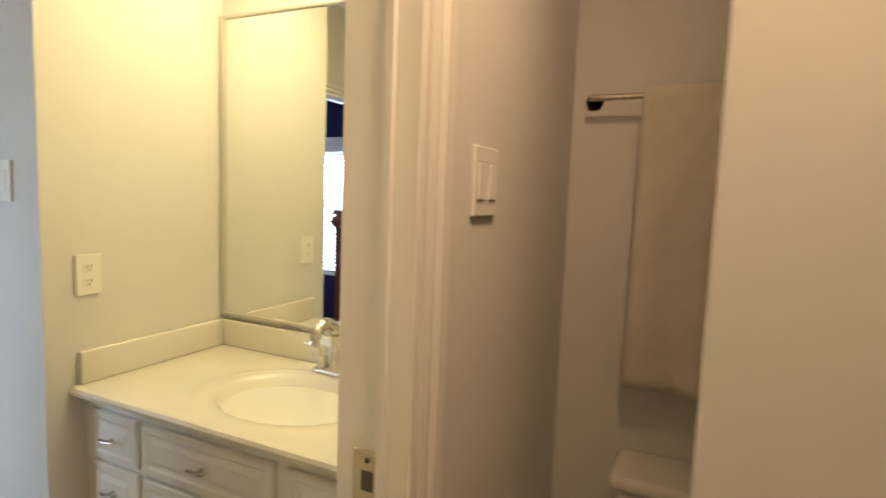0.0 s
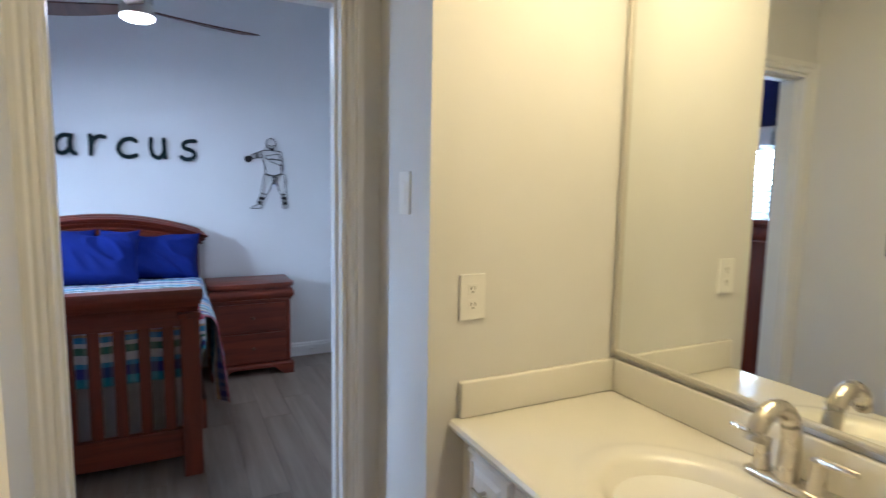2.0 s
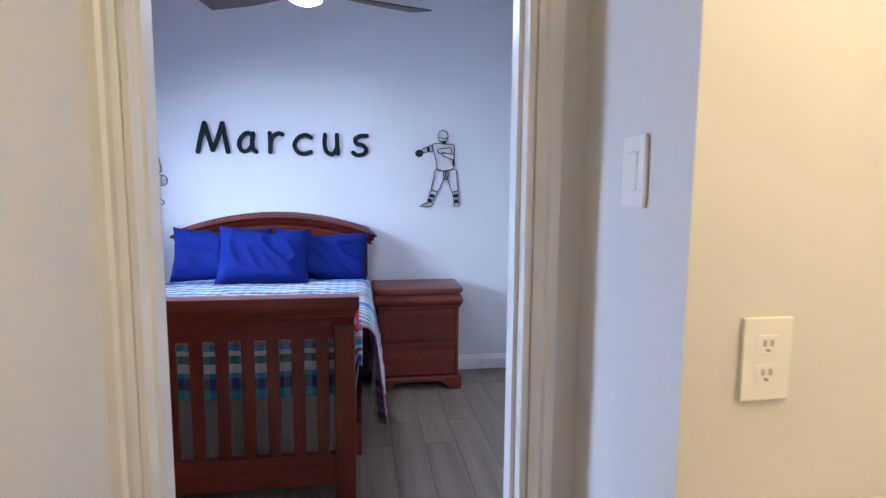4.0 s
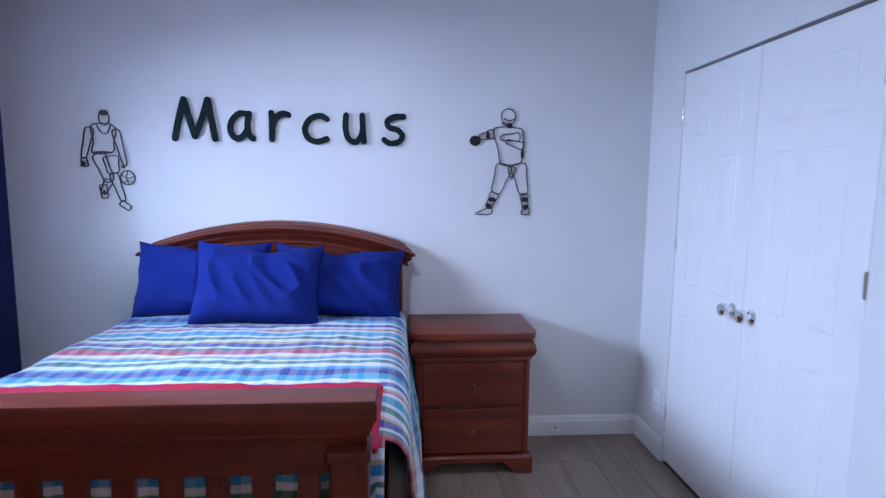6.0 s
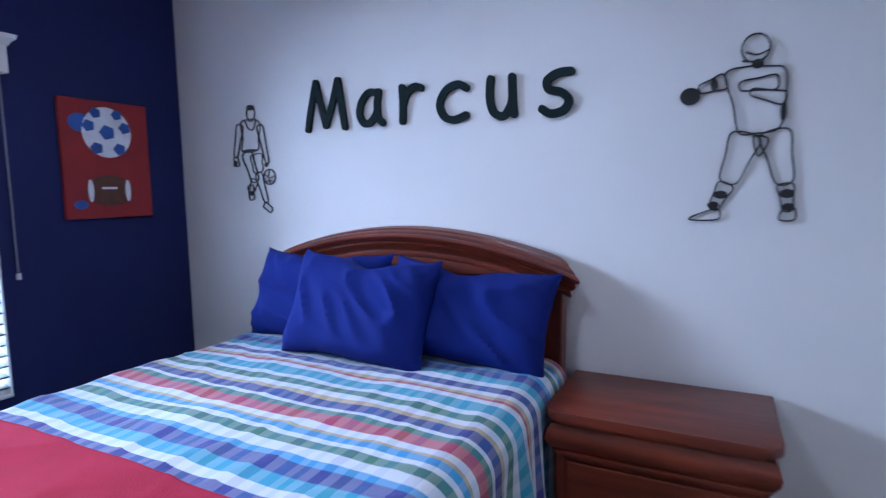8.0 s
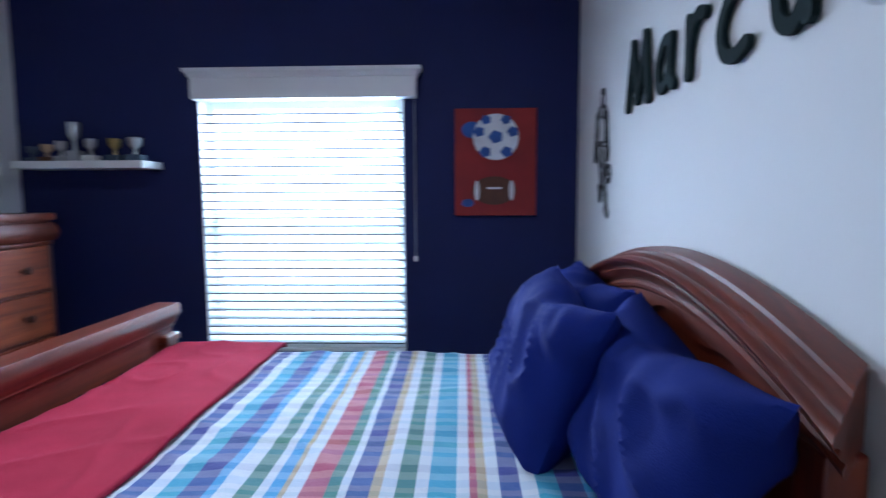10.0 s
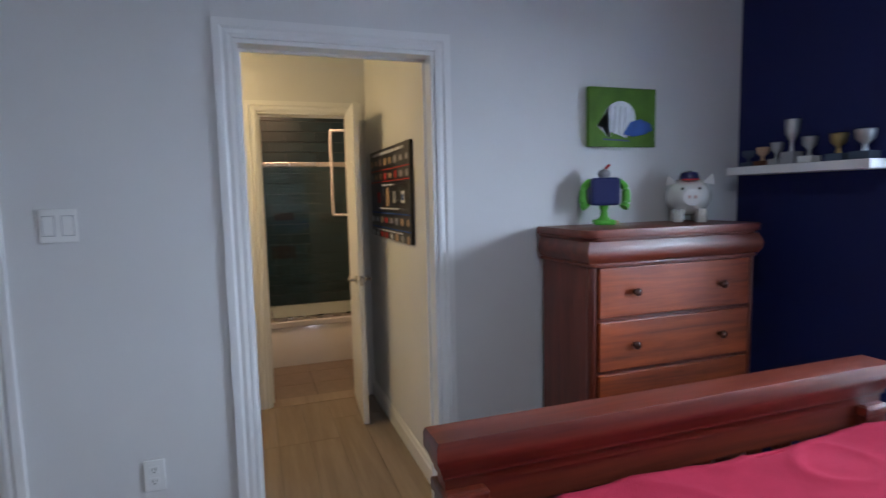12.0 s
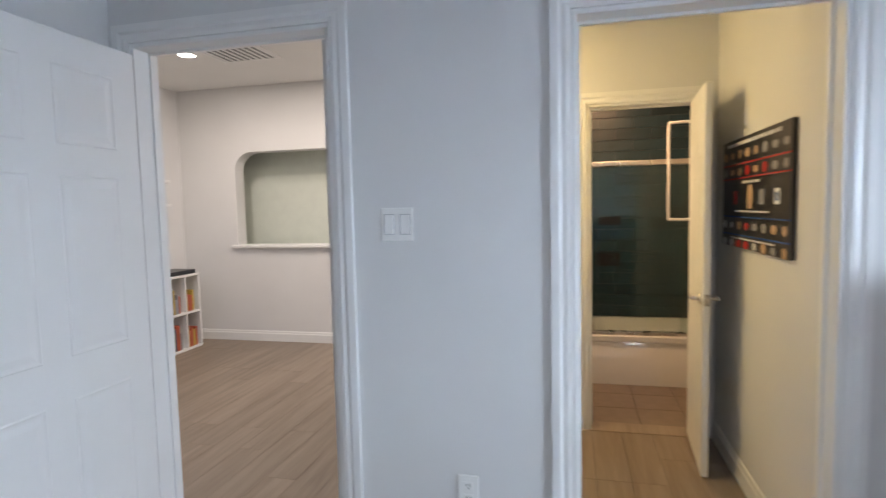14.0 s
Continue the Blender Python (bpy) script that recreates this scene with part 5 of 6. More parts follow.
b = ball(px + 0.01, py, DZ + 0.115, 0.115, 0.098, 0.088)
part("body", b, CERAMIC, pig, "", True)
part("snout", lathe([(0.0, 0.0), (0.036, 0.0), (0.034, 0.022), (0.030, 0.032), (0.0, 0.034)], (px - 0.142, py, DZ + 0.112), 16, "X"), CERAMIC, pig, "", True)
for s_ in (-1, 1):
    part("nostril", ball(px - 0.142, py + s_ * 0.012, DZ + 0.114, 0.003, 0.005, 0.008, 8), PINK, pig)
    part("ear", prism([(py + s_ * 0.052, DZ + 0.175), (py + s_ * 0.092, DZ + 0.215), (py + s_ * 0.100, DZ + 0.165)], px - 0.045, px - 0.028, 0), CERAMIC, pig)
    part("eye", ball(px - 0.092, py + s_ * 0.035, DZ + 0.150, 0.005, 0.006, 0.007, 8), SLOT, pig)
    for dx in (-0.06, 0.065):
        part("foot", lathe([(0.022, 0), (0.026, 0.006), (0.024, 0.05), (0.020, 0.06)], (px + dx, py + s_ * 0.048, DZ), 12), CERAMIC, pig, "", True)
part("cap", lathe([(0.042, 0.188), (0.044, 0.200), (0.034, 0.222), (0.0, 0.232)], (px - 0.02, py, DZ), 16), mat("navy_glaze", (0.012, 0.02, 0.10), 0.2, bump=0), pig, "navy cap", True)
part("cap_brim", box(px - 0.095, px - 0.045, py - 0.034, py + 0.034, DZ + 0.186, DZ + 0.193, 0.003), P_RED, pig, "red cap brim")

pig.rotation_euler.z = radians(-36)
rb.rotation_euler.z = radians(-24)
SHZ = 1.545
single("wall_shelf", box(-3.70, -3.065, S + 0.001, S + 0.185, SHZ - 0.036, SHZ, 0.003), TRIM, "white floating shelf on the navy wall holding small trophies", "shelf")


def trophy(x, y, h, r, m1, m2, label):
    t = thing("trophy", (x, y, SHZ), label, "trophy", "trophies on the shelf")
    part("base", box(x - r, x + r, y - r, y + r, SHZ, SHZ + 0.28 * h, 0.003), m2, t)
    part("cup", lathe([(r * 0.35, 0.28 * h), (r * 0.25, 0.42 * h), (r * 0.3, 0.52 * h), (r * 0.85, 0.68 * h), (r * 1.0, 0.96 * h), (r * 0.9, h), (0, 0.9 * h)], (x, y, SHZ), 14), m1, t, "", True)
    return t


for x, h, r, m1, m2, lb in ((-3.105, 0.075, 0.028, BOOKS[2], BOOKS[2], "small dark trophy cup on the white shelf"), (-3.18, 0.085, 0.028, P_TAN, P_BROWN, "small bronze trophy on the white shelf"), (-3.25, 0.10, 0.026, SILVER, P_GREY, "small silver trophy on the white shelf"),
                            (-3.32, 0.19, 0.030, SILVER, P_GREY, "tall silver trophy on the white shelf"), (-3.40, 0.11, 0.030, SILVER, CERAMIC, "pale trophy cup on the white shelf"), (-3.52, 0.11, 0.032, GOLD, BOOKS[2], "small gold trophy on the white shelf"), (-3.62, 0.115, 0.036, SILVER, BOOKS[2], "wide silver trophy cup on the white shelf")):
    trophy(x, S + 0.095, h, r, m1, m2, lb)

# ---- ceiling fan ----
fx, fy, fz = -4.61, 0.71, 2.395
fan = thing("ceiling_fan", (fx, fy, BCEIL), "three-blade ceiling fan with walnut blades and a lit lamp", "ceiling fan")
part("canopy", lathe([(0.0, BCEIL), (0.065, BCEIL), (0.068, BCEIL - 0.015), (0.055, BCEIL - 0.05), (0.020, BCEIL - 0.068)], (fx, fy, -0.001), 28), NICKEL, fan, "brushed nickel canopy", True)
part("downrod", tube([(fx, fy, BCEIL - 0.06), (fx, fy, fz + 0.15)], 0.013, 12), NICKEL, fan, "brushed nickel downrod", True)
part("motor_housing", lathe([(0.020, fz + 0.17), (0.040, fz + 0.155), (0.074, fz + 0.145), (0.078, fz + 0.13), (0.078, fz + 0.02), (0.086, fz + 0.012), (0.088, fz - 0.028), (0.082, fz - 0.035), (0.0, fz - 0.035)], (fx, fy, 0), 28), NICKEL, fan, "brushed metal motor housing", True)
part("lamp_diffuser", lathe([(0.084, fz - 0.0355), (0.082, fz - 0.05), (0.060, fz - 0.062), (0.0, fz - 0.066)], (fx, fy, 0), 28), FANLIGHT, fan, "glowing white lamp lens", True)
for ang in (117, 237, 357):
    b = bmesh.new()
    rows = []
    for k in range(13):
        s_ = k / 12
        r_ = 0.085 + 0.60 * s_
        w_ = 0.040 + 0.030 * math.sin(min(1, s_ * 1.3) * math.pi * 0.5) + (0.006 * s_)
        tw = radians(13 - 4 * s_)
        zc = fz + 0.006 + 0.02 * s_ * s_
        rows.append([b.verts.new((r_ + (0.03 if (k == 12 and sgn < 0) else 0), sgn * w_ * math.cos(tw), zc + sgn * w_ * math.sin(tw) + dz)) for sgn, dz in ((-1, 0.004), (1, 0.004), (1, -0.004), (-1, -0.004))])
    for a, c in zip(rows, rows[1:]):
        for q in range(4):
            b.faces.new((a[q], a[(q + 1) % 4], c[(q + 1) % 4], c[q]))
    b.faces.new(rows[0])
    b.faces.new(list(reversed(rows[-1])))
    bmesh.ops.rotate(b, verts=b.verts, cent=(0, 0, 0), matrix=Matrix.Rotation(radians(ang), 3, "Z"))
    bmesh.ops.translate(b, verts=b.verts, vec=(fx, fy, 0))
    part("blade", b, WALNUT, fan, "", True)

# ---- vanity ----
CZ_, CF = 0.832, 1.514
SX, SY = -1.755, 1.775
vx0_, vx1_ = NX + 0.002, TV - 0.002
vc = thing("vanity_cabinet", (-1.77, 1.8, 0), "white painted vanity cabinet with raised-panel drawers", "cabinet")
part("body", box(vx0_, vx1_, CF + 0.035, NY - 0.003, 0.09, CZ_ - 0.032), TRIM, vc)
part("toe_kick", box(vx0_, vx1_, CF + 0.10, NY - 0.003, 0.0, 0.0895), TRIM, vc)


def cab_front(x0, x1, z0, z1, parent, name, pull):
    y0 = CF + 0.0345
    d = part(name, moulding_front(x0, x1, z0, z1, y0), TRIM, parent)
    if pull:
        xc, zc = (x0 + x1) / 2, (z0 + z1) / 2
        b = tube([(xc, y0 - 0.012, zc), (xc, y0 - 0.036, zc)], 0.005, 10)
        merge(b, tube(smoothline([(xc - 0.036, y0 - 0.036, zc - 0.004), (xc - 0.015, y0 - 0.042, zc + 0.001), (xc + 0.015, y0 - 0.042, zc + 0.001), (xc + 0.036, y0 - 0.036, zc + 0.006)], 4), 0.0052, 8))
        part("pull", b, NICKEL, d, "brushed nickel bar pull", True)
    return d


def moulding_front(x0, x1, z0, z1, y):
    b = bmesh.new()
    loops = []
    for ins, dep in ((0, 0), (0, 0.012), (0.004, 0.017), (0.022, 0.0175), (0.028, 0.013), (0.036, 0.013), (0.050, 0.018)):
        loops.append([b.verts.new((x, y - dep, z)) for x, z in ((x0 + ins, z0 + ins), (x1 - ins, z0 + ins), (x1 - ins, z1 - ins), (x0 + ins, z1 - ins))])
    for a, c in zip(loops, loops[1:]):
        for k in range(4):
            b.faces.new((a[k], a[(k + 1) % 4], c[(k + 1) % 4], c[k]))
    b.faces.new(loops[-1])
    b.faces.new(list(reversed(loops[0])))
    return b


for z0, z1 in ((0.615, 0.765), (0.45, 0.60), (0.12, 0.435)):
    cab_front(-2.318, -2.115, z0, z1, vc, "drawer", True)
cab_front(-2.09, -1.60, 0.615, 0.765, vc, "drawer", True)
for x0, x1 in ((-2.09, -1.85), (-1.84, -1.60)):
    cab_front(x0, x1, 0.12, 0.60, vc, "door", False)
for z0, z1 in ((0.615, 0.765), (0.45, 0.60), (0.12, 0.435)):
    cab_front(-1.56, -1.22, z0, z1, vc, "drawer", True)

# counter with the basin sunk into it
ct = thing("countertop", (-1.77, 1.78, CZ_), "glossy cream cultured-marble vanity top with an oval basin", "vanity top")
b = bmesh.new()
nx_, ny_ = 120, 64
ra, rb_ = 0.250, 0.190


def basin(x, y):
    d = math.hypot((x - SX) / ra, (y - SY) / rb_)
    if d >= 1.30:
        return 0.0
    if d >= 1.0:
        return 0.003 * math.sin((d - 1.0) / 0.30 * math.pi) ** 2
    return -0.145 * (1 - d ** 2) ** 1.15


rows = []
for i in range(nx_ + 1):
    x = vx0_ + (vx1_ - vx0_) * i / nx_
    rows.append([b.verts.new((x, CF + (NY - 0.002 - CF) * j / ny_, CZ_ + basin(x, CF + (NY - 0.002 - CF) * j / ny_))) for j in range(ny_ + 1)])
for a, c in zip(rows, rows[1:]):
    for j in range(ny_):
        b.faces.new((a[j], c[j], c[j + 1], a[j + 1]))
front = [r[0] for r in rows]
prev = front
for dy, dz in ((-0.010, -0.004), (-0.015, -0.014), (-0.012, -0.026), (0.0, -0.031)):
    cur = [b.verts.new((v.co.x, CF + dy, CZ_ + dz)) for v in front]
    for k in range(len(cur) - 1):
        b.faces.new((prev[k], cur[k], cur[k + 1], prev[k + 1]))
    prev = cur
back = [b.verts.new((v.co.x, CF + 0.04, CZ_ - 0.031)) for v in front]
for k in range(len(back) - 1):
    b.faces.new((prev[k], back[k], back[k + 1], prev[k + 1]))
part("counter", b, MARBLE, ct, "", True)
part("back_splash", box(vx0_ + 0.021, vx1_, NY - 0.022, NY - 0.001, CZ_ + 0.0005, CZ_ + 0.104, 0.006, 3), MARBLE, ct, "", True)
part("side_splash", box(vx0_, vx0_ + 0.020, CF + 0.012, NY - 0.001, CZ_ + 0.0005, CZ_ + 0.104, 0.006, 3), MARBLE, ct, "", True)
part("drain", lathe([(0.0, 0.0), (0.022, 0.0), (0.024, 0.004), (0.012, 0.006), (0.0, 0.010)], (SX + 0.0, SY, CZ_ - 0.142), 18), NICKEL, ct, "metal drain stopper", True)

fa = thing("faucet", (SX, NY - 0.075, CZ_), "brushed nickel gooseneck faucet with two lever handles", "faucet")
FY = NY - 0.085
part("base_plate", box(SX - 0.085, SX + 0.085, FY - 0.028, FY + 0.028, CZ_ + 0.0005, CZ_ + 0.022, 0.010, 3), NICKEL, fa, "", True)
part("spout", tube(smoothline([(SX, FY, CZ_ + 0.02), (SX, FY + 0.004, CZ_ + 0.10), (SX, FY - 0.015, CZ_ + 0.165), (SX, FY - 0.065, CZ_ + 0.190), (SX, FY - 0.110, CZ_ + 0.165), (SX, FY - 0.125, CZ_ + 0.130)], 5), [0.023] * 4 + [0.021] * 6 + [0.019] * 16, 14), NICKEL, fa, "", True)
for s_ in (-1, 1):
    hx = SX + s_ * 0.058
    part("handle_base", lathe([(0.021, 0.020), (0.018, 0.035), (0.015, 0.075), (0.017, 0.088), (0.0, 0.094)], (hx, FY, CZ_), 16), NICKEL, fa, "", True)
    part("lever", tube(smoothline([(hx, FY, CZ_ + 0.086), (hx + s_ * 0.035, FY - 0.004, CZ_ + 0.092), (hx + s_ * 0.075, FY - 0.006, CZ_ + 0.094)], 3), [0.010, 0.010, 0.009, 0.008, 0.008, 0.007, 0.006], 8), NICKEL, fa, "", True)

mx0, mx1, mz0, mz1 = NX + 0.006, TV - 0.004, 0.952, 2.085
mi = thing("wall_mirror", (-1.77, NY, mz0), "large wall mirror in a thin satin metal frame above the vanity", "mirror")
part("mirror_glass", box(mx0 + 0.016, mx1 - 0.016, NY - 0.010, NY - 0.002, mz0 + 0.014, mz1 - 0.014), MIRROR, mi)
for x0, x1, z0, z1 in ((mx0, mx0 + 0.0165, mz0, mz1), (mx1 - 0.0165, mx1, mz0, mz1), (mx0 + 0.0165, mx1 - 0.0165, mz0, mz0 + 0.0145), (mx0 + 0.0165, mx1 - 0.0165, mz1 - 0.0145, mz1)):
    part("frame", box(x0, x1, NY - 0.020, NY - 0.001, z0, z1, 0.004), SATIN, mi)
vl = thing("vanity_light", (-1.80, NY, 2.30), "vanity light bar with warm glowing shades above the mirror", "wall lamp")
part("back_plate", box(-2.12, -1.48, NY - 0.03, NY - 0.001, 2.29, 2.37, 0.008), NICKEL, vl)
for k in range(3):
    part("shade", lathe([(0.026, 2.40), (0.045, 2.34), (0.055, 2.26), (0.050, 2.258), (0.0, 2.27)], (-2.02 + 0.22 * k, NY - 0.095, 0), 16), BULB, vl, "warm glowing glass shade", True)

# ---- bathroom ----
tb_ = thing("bathtub", (0.15, 0.5, 0), "white bathtub with a flat apron", "bathtub")
TX, TY0, TY1, TZ = -0.235, BS + 0.003, 1.242, 0.395
b = bmesh.new()
outer_t = [(TX, TY0), (BE - 0.013, TY0), (BE - 0.013, TY1), (TX, TY1)]


def tub_loop(ins, z, r):
    x0, x1, y0, y1 = TX + ins, BE - 0.013 - ins * 0.7, TY0 + ins, TY1 - ins
    out = []
    for cx, cy, a0 in ((x1 - r, y1 - r, 0), (x0 + r, y1 - r, 90), (x0 + r, y0 + r, 180), (x1 - r, y0 + r, 270)):
        for k in range(7):
            a = radians(a0 + 15 * k)
            out.append(b.verts.new((cx + r * math.cos(a), cy + r * math.sin(a), z)))
    return out


lps = [tub_loop(0.0, 0.0, 0.004), tub_loop(0.0, TZ - 0.012, 0.004), tub_loop(0.010, TZ, 0.01), tub_loop(0.065, TZ, 0.10), tub_loop(0.085, TZ - 0.02, 0.11), tub_loop(0.15, 0.12, 0.14), tub_loop(0.20, 0.09, 0.12)]
for a, c in zip(lps, lps[1:]):
    for k in range(len(a)):
        b.faces.new((a[k], a[(k + 1) % len(a)], c[(k + 1) % len(a)], c[k]))
b.faces.new(lps[-1])
part("shell", b, PORCELAIN, tb_, "", True)
part("apron_lip", box(TX - 0.008, TX + 0.0, TY0, TY1, TZ - 0.05, TZ - 0.006, 0.003), PORCELAIN, tb_)
sd = thing("shower_door", (-0.19, 0.5, TZ), "sliding glass shower door with a brushed metal rail", "shower door")
part("top_rail", box(-0.235, -0.155, TY0, TY1, 1.715, 1.755, 0.006), NICKEL, sd, "brushed metal top rail")
part("bottom_track", box(-0.225, -0.165, TY0, TY1, TZ + 0.001, TZ + 0.026, 0.004), NICKEL, sd)
for x, y0, y1 in ((-0.215, 0.40, TY1 - 0.005), (-0.175, TY0 + 0.005, 0.52)):
    g = part("glass_panel", box(x - 0.003, x + 0.003, y0, y1, TZ + 0.027, 1.714), GLASS, sd)
    g.visible_shadow = False
part("panel_stile", box(-0.222, -0.208, 0.385, 0.41, TZ + 0.027, 1.714, 0.002), NICKEL, sd)
for off, z0, z1 in ((0.0, 1.30, 2.02), (0.035, 1.34, 1.98)):
    yy0, yy1 = 0.42 + off, 0.62 - off * 0.4
    loop = smoothline([(-0.245, yy1, z0 + 0.03), (-0.245, yy1, (z0 + z1) / 2), (-0.245, yy1, z1 - 0.03), (-0.245, yy1 - 0.03, z1), (-0.245, yy0 + 0.03, z1), (-0.245, yy0, z1 - 0.03), (-0.245, yy0, (z0 + z1) / 2), (-0.245, yy0, z0 + 0.03), (-0.245, yy0 + 0.03, z0), (-0.245, yy1 - 0.03, z0)], 4, True)
    if off == 0:
        part("towel_loop", tube(loop, 0.011, 10, True), TRIM, sd, "white rounded towel loop hung on the rail", True)
to = thing("toilet", (-0.35, 1.9, 0), "white porcelain toilet below the towel", "toilet")
tx = -0.62
part("tank", box(tx - 0.22, tx + 0.22, BN - 0.20, BN - 0.012, 0.36, 0.685, 0.03, 4), PORCELAIN, to, "", True)
part("tank_lid", box(tx - 0.235, tx + 0.235, BN - 0.212, BN - 0.006, 0.686, 0.725, 0.016, 4), PORCELAIN, to, "", True)
b = tube([(tx - 0.17, BN - 0.21, 0.635), (tx - 0.17, BN - 0.225, 0.635), (tx - 0.12, BN - 0.228, 0.628)], 0.007, 8)
part("flush_lever", b, CHROME, to, "chrome flush lever", True)
part("bowl", lathe([(0.11, 0.0), (0.12, 0.02), (0.10, 0.16), (0.15, 0.28), (0.185, 0.37), (0.18, 0.385), (0.0, 0.385)], (tx, BN - 0.42, 0), 24), PORCELAIN, to, "", True)
part("seat", lathe([(0.0, 0.387), (0.19, 0.387), (0.195, 0.40), (0.185, 0.418), (0.0, 0.42)], (tx, BN - 0.42, 0), 24), PORCELAIN, to, "", True)
part("trapway", box(tx - 0.09, tx + 0.09, BN - 0.30, BN - 0.05, 0.0, 0.359, 0.03, 3), PORCELAIN, to, "", True)
tbz = 1.735
bar = thing("towel_bar", (-0.7, BN, tbz), "brushed nickel towel bar on the bathroom wall", "towel bar")
for xx in (-0.99, -0.38):
    part("post", lathe([(0.0, 0), (0.026, 0), (0.027, 0.006), (0.014, 0.012), (0.012, 0.06), (0.018, 0.066), (0.018, 0.084), (0.0, 0.088)], (xx, BN - 0.0, tbz), 18, "Y"), NICKEL, bar, "", True)
part("rod", tube([(-0.99, BN - 0.072, tbz), (-0.38, BN - 0.072, tbz)], 0.009, 12), NICKEL, bar, "", True)


def towel(name, x0, x1, z0f, z0b, ztop, y, th, bands, label):
    b = bmesh.new()
    n_u, n_v = 26, 40
    prof = []
    for k in range(n_v + 1):
        s_ = k / n_v
        if s_ < 0.62:
            prof.append((y - 0.016, z0f + (ztop - 0.012 - z0f) * s_ / 0.62))
        elif s_ < 0.72:
            a = math.pi * (s_ - 0.62) / 0.10
            prof.append((y - 0.016 * math.cos(a), ztop - 0.012 + 0.016 * math.sin(a)))
        else:
            prof.append((y + 0.016, ztop - 0.012 - (ztop - 0.012 - z0b) * (s_ - 0.72) / 0.28))
    rows_ = []
    for i in range(n_u + 1):
        x = x0 + (x1 - x0) * i / n_u
        row = []
        for yy, zz in prof:
            low = max(0, (ztop - zz)) / 0.6
            rip = 0.007 * math.sin(14 * x * 3 + 1) * low
            band = sum(0.009 * math.exp(-((zz - bz) / 0.008) ** 2) for bz in bands)
            row.append(b.verts.new((x, yy + rip - (band if yy < y else 0), zz + 0.006 * math.sin(5 * x) * low)))
        rows_.append(row)
    for a, c in zip(rows_, rows_[1:]):
        for j in range(n_v):
            b.faces.new((a[j], c[j], c[j + 1], a[j + 1]))
    ob = single(name, b, TOWEL, label, "towel", smooth=True)
    so = ob.modifiers.new("pile", "SOLIDIFY")
    so.thickness, so.offset = th, 1
    return ob


towel("bath_towel", -0.845, -0.42, 0.93, 1.05, tbz + 0.012, BN - 0.072, 0.012, (1.10, 1.125, 1.15, 1.06), "cream bath towel folded over the towel bar")

# navy tiles behind the tub
surround = structure("tile_surround", box(BE - 0.010, BE - 0.001, BS, 1.244, TZ - 0.01, 2.30), GROUT, "grout bed of the navy tile wall")
# niches are not cut; their shade is painted as flat black slabs
niche_shades = ((0.90, 1.09, 1.235, 1.315), (0.90, 1.12, 0.86, 0.985))

# ---- family room ----
cs = thing("cube_shelf", (0.20, 5.40, 0), "white cube bookshelf half full of books", "bookshelf")
qx0, qx1, qy0, qy1, qz = -0.02, 0.42, 5.24, 5.60, 0.80
for zz in (0.0, 0.38, 0.77):
    part("shelf_board", box(qx0 + 0.018, qx1 - 0.018, qy0, qy1, zz, zz + 0.022, 0.002), TRIM, cs)
for xx in (qx0, qx1 - 0.018):
    part("side_panel", box(xx, xx + 0.018, qy0, qy1, 0, qz, 0.002), TRIM, cs)
part("divider", box((qx0 + qx1) / 2 - 0.008, (qx0 + qx1) / 2 + 0.008, qy0, qy1, 0.022, 0.77, 0.002), TRIM, cs)
rnd = random.Random(9)
for zz in (0.022, 0.402):
    for cell in (qx0 + 0.022, (qx0 + qx1) / 2 + 0.012):
        x = cell
        while x < cell + 0.13:
            w_, h_ = rnd.uniform(0.018, 0.034), rnd.uniform(0.15, 0.27)
            single("book", box(x, x + w_, qy0 + 0.02, qy0 + 0.22, zz, zz + h_, 0.002, 1), rnd.choice(BOOKS), "coloured book standing in the white cube shelf", "book", "books in the cube shelf")
            x += w_ + 0.002
single("black_box", box(qx0 + 0.03, qx1 - 0.03, qy0 + 0.02, qy1 - 0.06, qz - 0.008, qz + 0.035, 0.006), P_BLACK, "flat black box lying on the white bookshelf", "box")
for lz in (1.505, 1.755):
    single("wall_shelf", box(-0.12, 0.37, HN - 0.13, HN - 0.001, lz, lz + 0.03, 0.003), TRIM, "narrow white floating shelf on the white wall", "shelf", "narrow shelves above the bookshelf")
dl = thing("downlight", (-0.51, 4.53, HCEIL), "round recessed ceiling downlight, lit", "downlight")
part("trim_ring", lathe([(0.085, -0.001), (0.088, -0.006), (0.070, -0.008), (0.066, -0.002)], (-0.51, 4.53, HCEIL), 28), TRIM, dl, "", True)
part("lens", lathe([(0.0, -0.003), (0.066, -0.003), (0.066, -0.001)], (-0.51, 4.53, HCEIL), 28), DOWN, dl, "glowing lens", True)
cv = thing("ceiling_vent", (-0.5, 4.05, HCEIL), "white slatted ceiling air vent", "vent")
gx0, gx1, gy0, gy1 = -0.78, -0.20, 3.80, 4.36
part("backing", box(gx0 + 0.02, gx1 - 0.02, gy0 + 0.02, gy1 - 0.02, HCEIL - 0.004, HCEIL - 0.001), mat("vent_shadow", (0.25, 0.25, 0.25), 0.8), cv)
for x0, x1, y0, y1 in ((gx0, gx1, gy0, gy0 + 0.025), (gx0, gx1, gy1 - 0.025, gy1), (gx0, gx0 + 0.025, gy0 + 0.025, gy1 - 0.025), (gx1 - 0.025, gx1, gy0 + 0.025, gy1 - 0.025)):
    part("frame", box(x0, x1, y0, y1, HCEIL - 0.012, HCEIL - 0.0005, 0.003), TRIM, cv)
for k in range(9):
    y = gy0 + 0.045 + (gy1 - gy0 - 0.09) * k / 8
    part("slat", box(gx0 + 0.025, gx1 - 0.025, y - 0.016, y + 0.010, HCEIL - 0.011, HCEIL - 0.008), TRIM, cv)

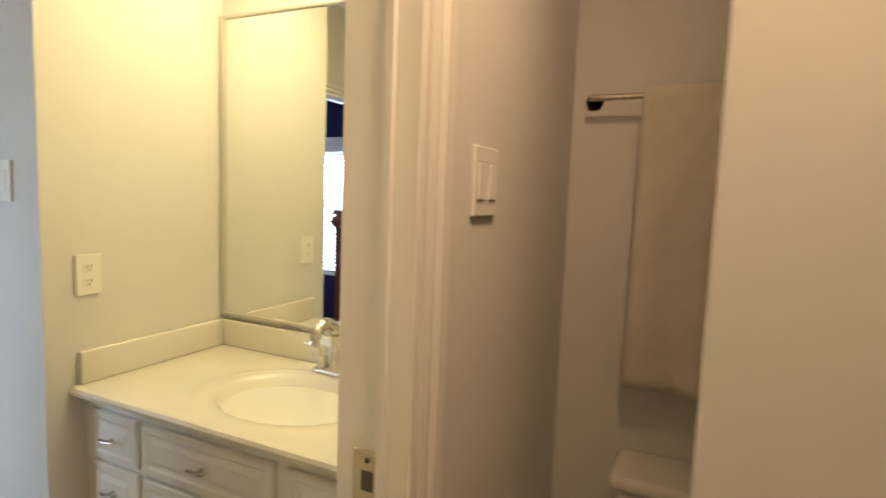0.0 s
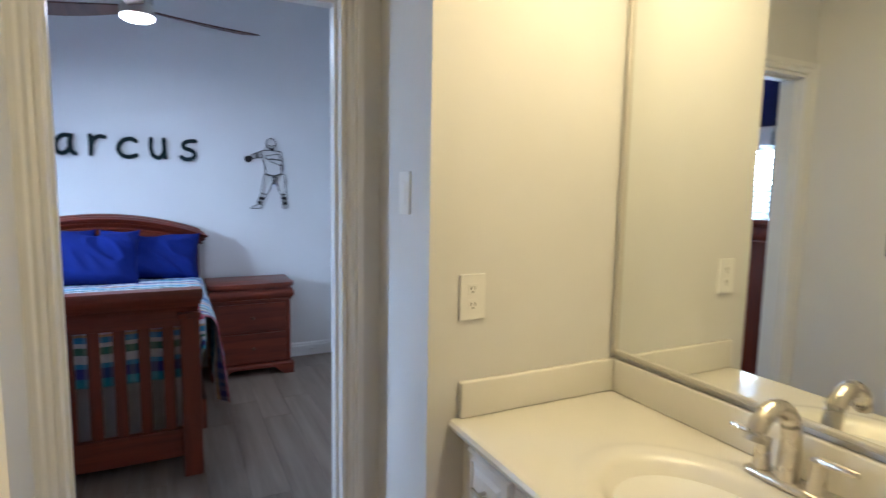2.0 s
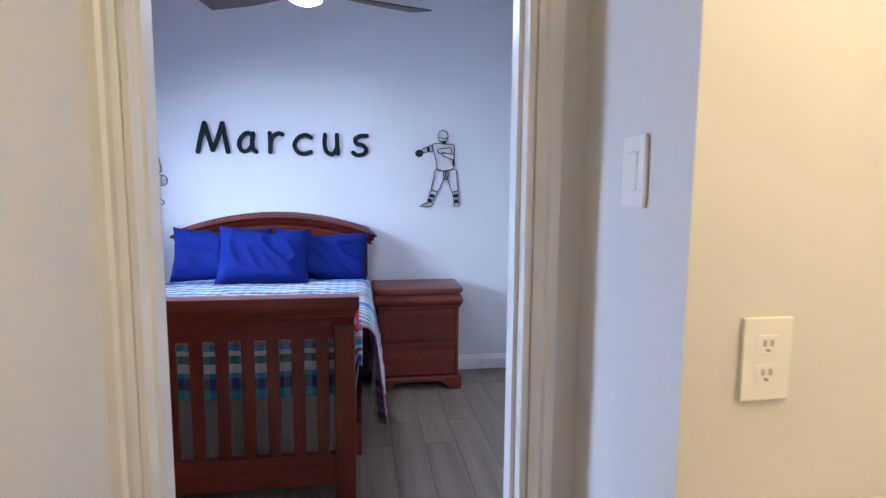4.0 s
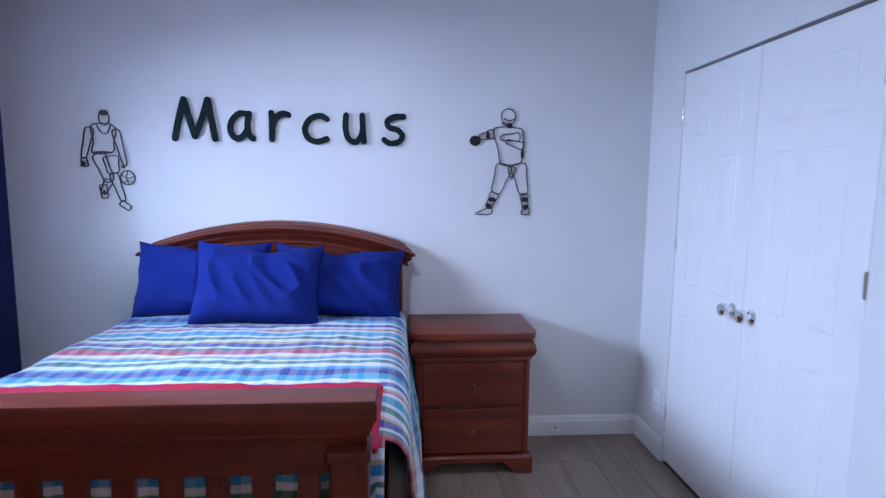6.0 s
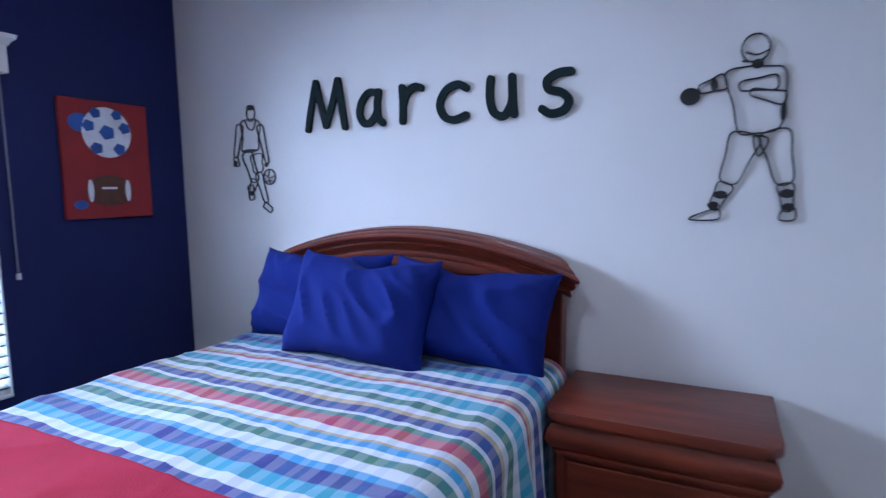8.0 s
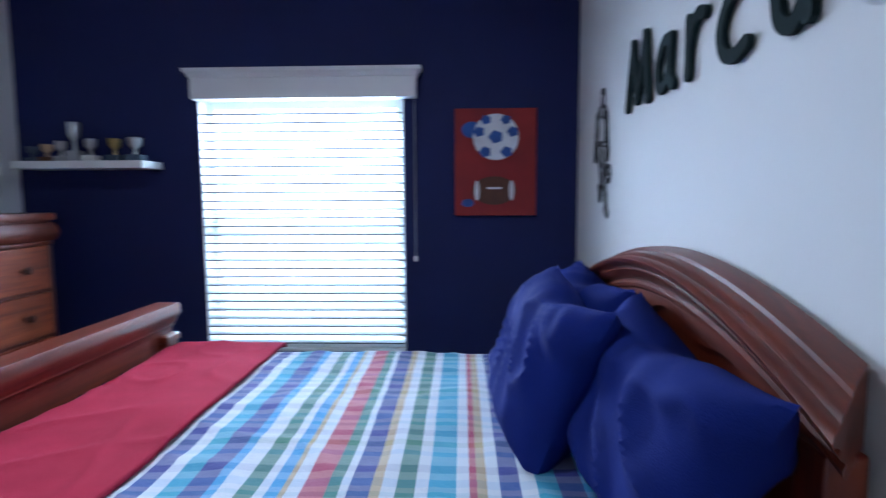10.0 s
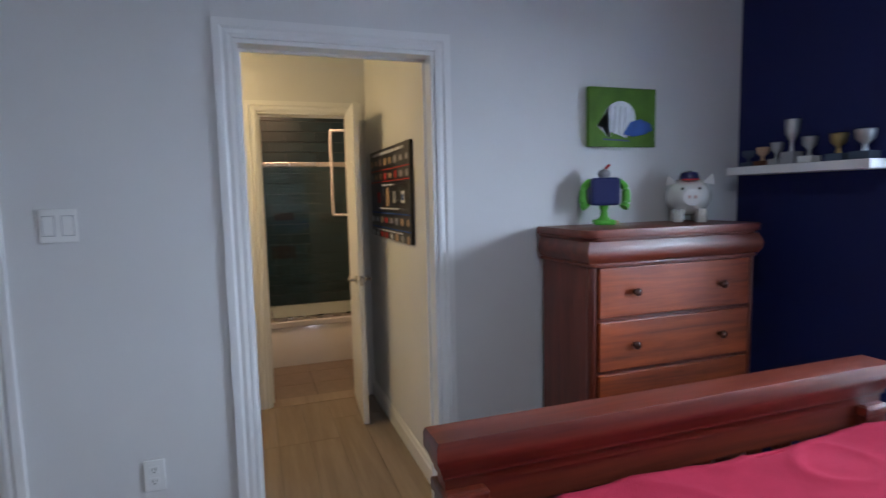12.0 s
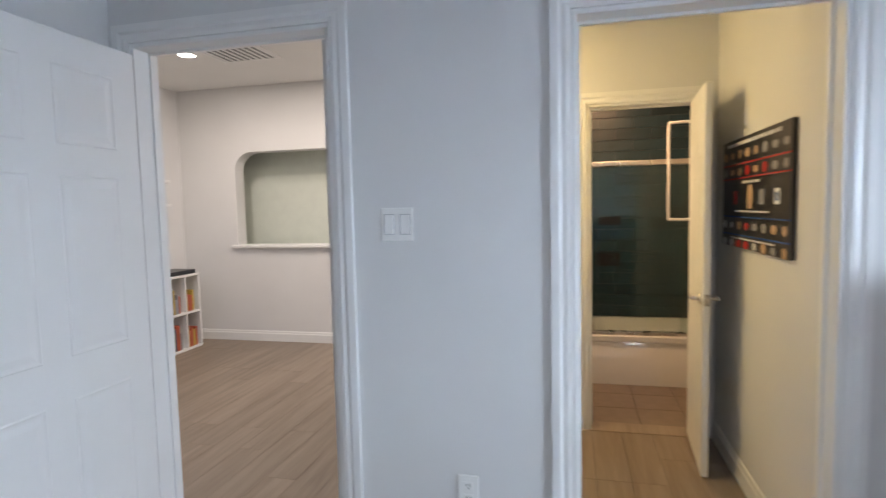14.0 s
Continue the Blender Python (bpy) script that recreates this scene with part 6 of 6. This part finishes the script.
# ---- pieces: tiles and floor planks ----
tile_me = {}


def piece(name, x0, x1, y0, y1, z0, z1, material, parent, bevel, cache):
    key = tuple(round(v, 4) for v in (x1 - x0, y1 - y0, z1 - z0))
    if key not in cache:
        b = box(-key[0] / 2, key[0] / 2, -key[1] / 2, key[1] / 2, -key[2] / 2, key[2] / 2, bevel, 1)
        me = bpy.data.meshes.new(name)
        b.to_mesh(me)
        b.free()
        me.materials.append(material)
        cache[key] = me
    o = new(name, cache[key])
    o.parent = parent
    o.location = ((x0 + x1) / 2, (y0 + y1) / 2, (z0 + z1) / 2)
    return o


TL, TH, J = 0.30, 0.100, 0.004
row, z = 0, TZ + 0.004
while z < 2.25:
    y = 0.05 - (TL / 2 if row % 2 else 0)
    while y < 1.243:
        y1 = min(y + TL - J, 1.243)
        z1 = z + TH - J
        if y1 - y > 0.01:
            piece("tile", BE - 0.018, BE - 0.0095, y, y1, z, z1, TILE, surround, 0.0015, tile_me)
        y += TL
    z += TH
    row += 1
# black slabs just proud of the tiles stand for the recesses' shade
for a, c_, lo_, hi_ in niche_shades:
    part("niche_shade", box(BE - 0.0215, BE - 0.0185, a, c_, lo_, hi_), P_BLACK, surround, "flat black slab painting the shade of a shampoo recess")

plank_me = {}
fl = bpy.data.objects["floor"]
rnd = random.Random(2)
PWID, PLEN = 0.178, 1.22


def planks(x0, x1, y0, y1):
    y = y0
    while y < y1 - 0.02:
        yy = min(y + PWID, y1)
        x = x0
        ln = rnd.choice((0.31, 0.62, 0.92, 1.22))
        while x < x1 - 0.005:
            xx = min(x + ln, x1)
            if x1 - xx < 0.15:
                xx = x1
            piece("plank", x + 0.0006, xx - 0.0006, y + 0.0006, yy - 0.0006, -0.012, 0.0, PLANK, fl, 0.0012, plank_me)
            x, ln = xx, PLEN
        y = yy


planks(W, E, S, N)
planks(NOOK, E, N, N2)
planks(E, EV, VD[0], VD[1])
planks(E, EV, HD[0], HD[1])
planks(EV, TV, VS, VN)
planks(EV, HE, NY + T + 0.02, HN)
bt = {}
y = BS
while y < BN:
    x = TB
    while x < TX + 0.02:
        piece("tile", x + 0.002, min(x + 0.30, TX + 0.02) - 0.002, y + 0.002, min(y + 0.30, BN) - 0.002, -0.012, -0.001, BATHTILE, fl, 0.002, bt)
        x += 0.30
    y += 0.30
x = TX + 0.02
structure("threshold", box(TV - 0.02, TB + 0.01, TD[0], TD[1], -0.012, 0.004, 0.003), PLANK, "wooden threshold strip at the bathroom door")
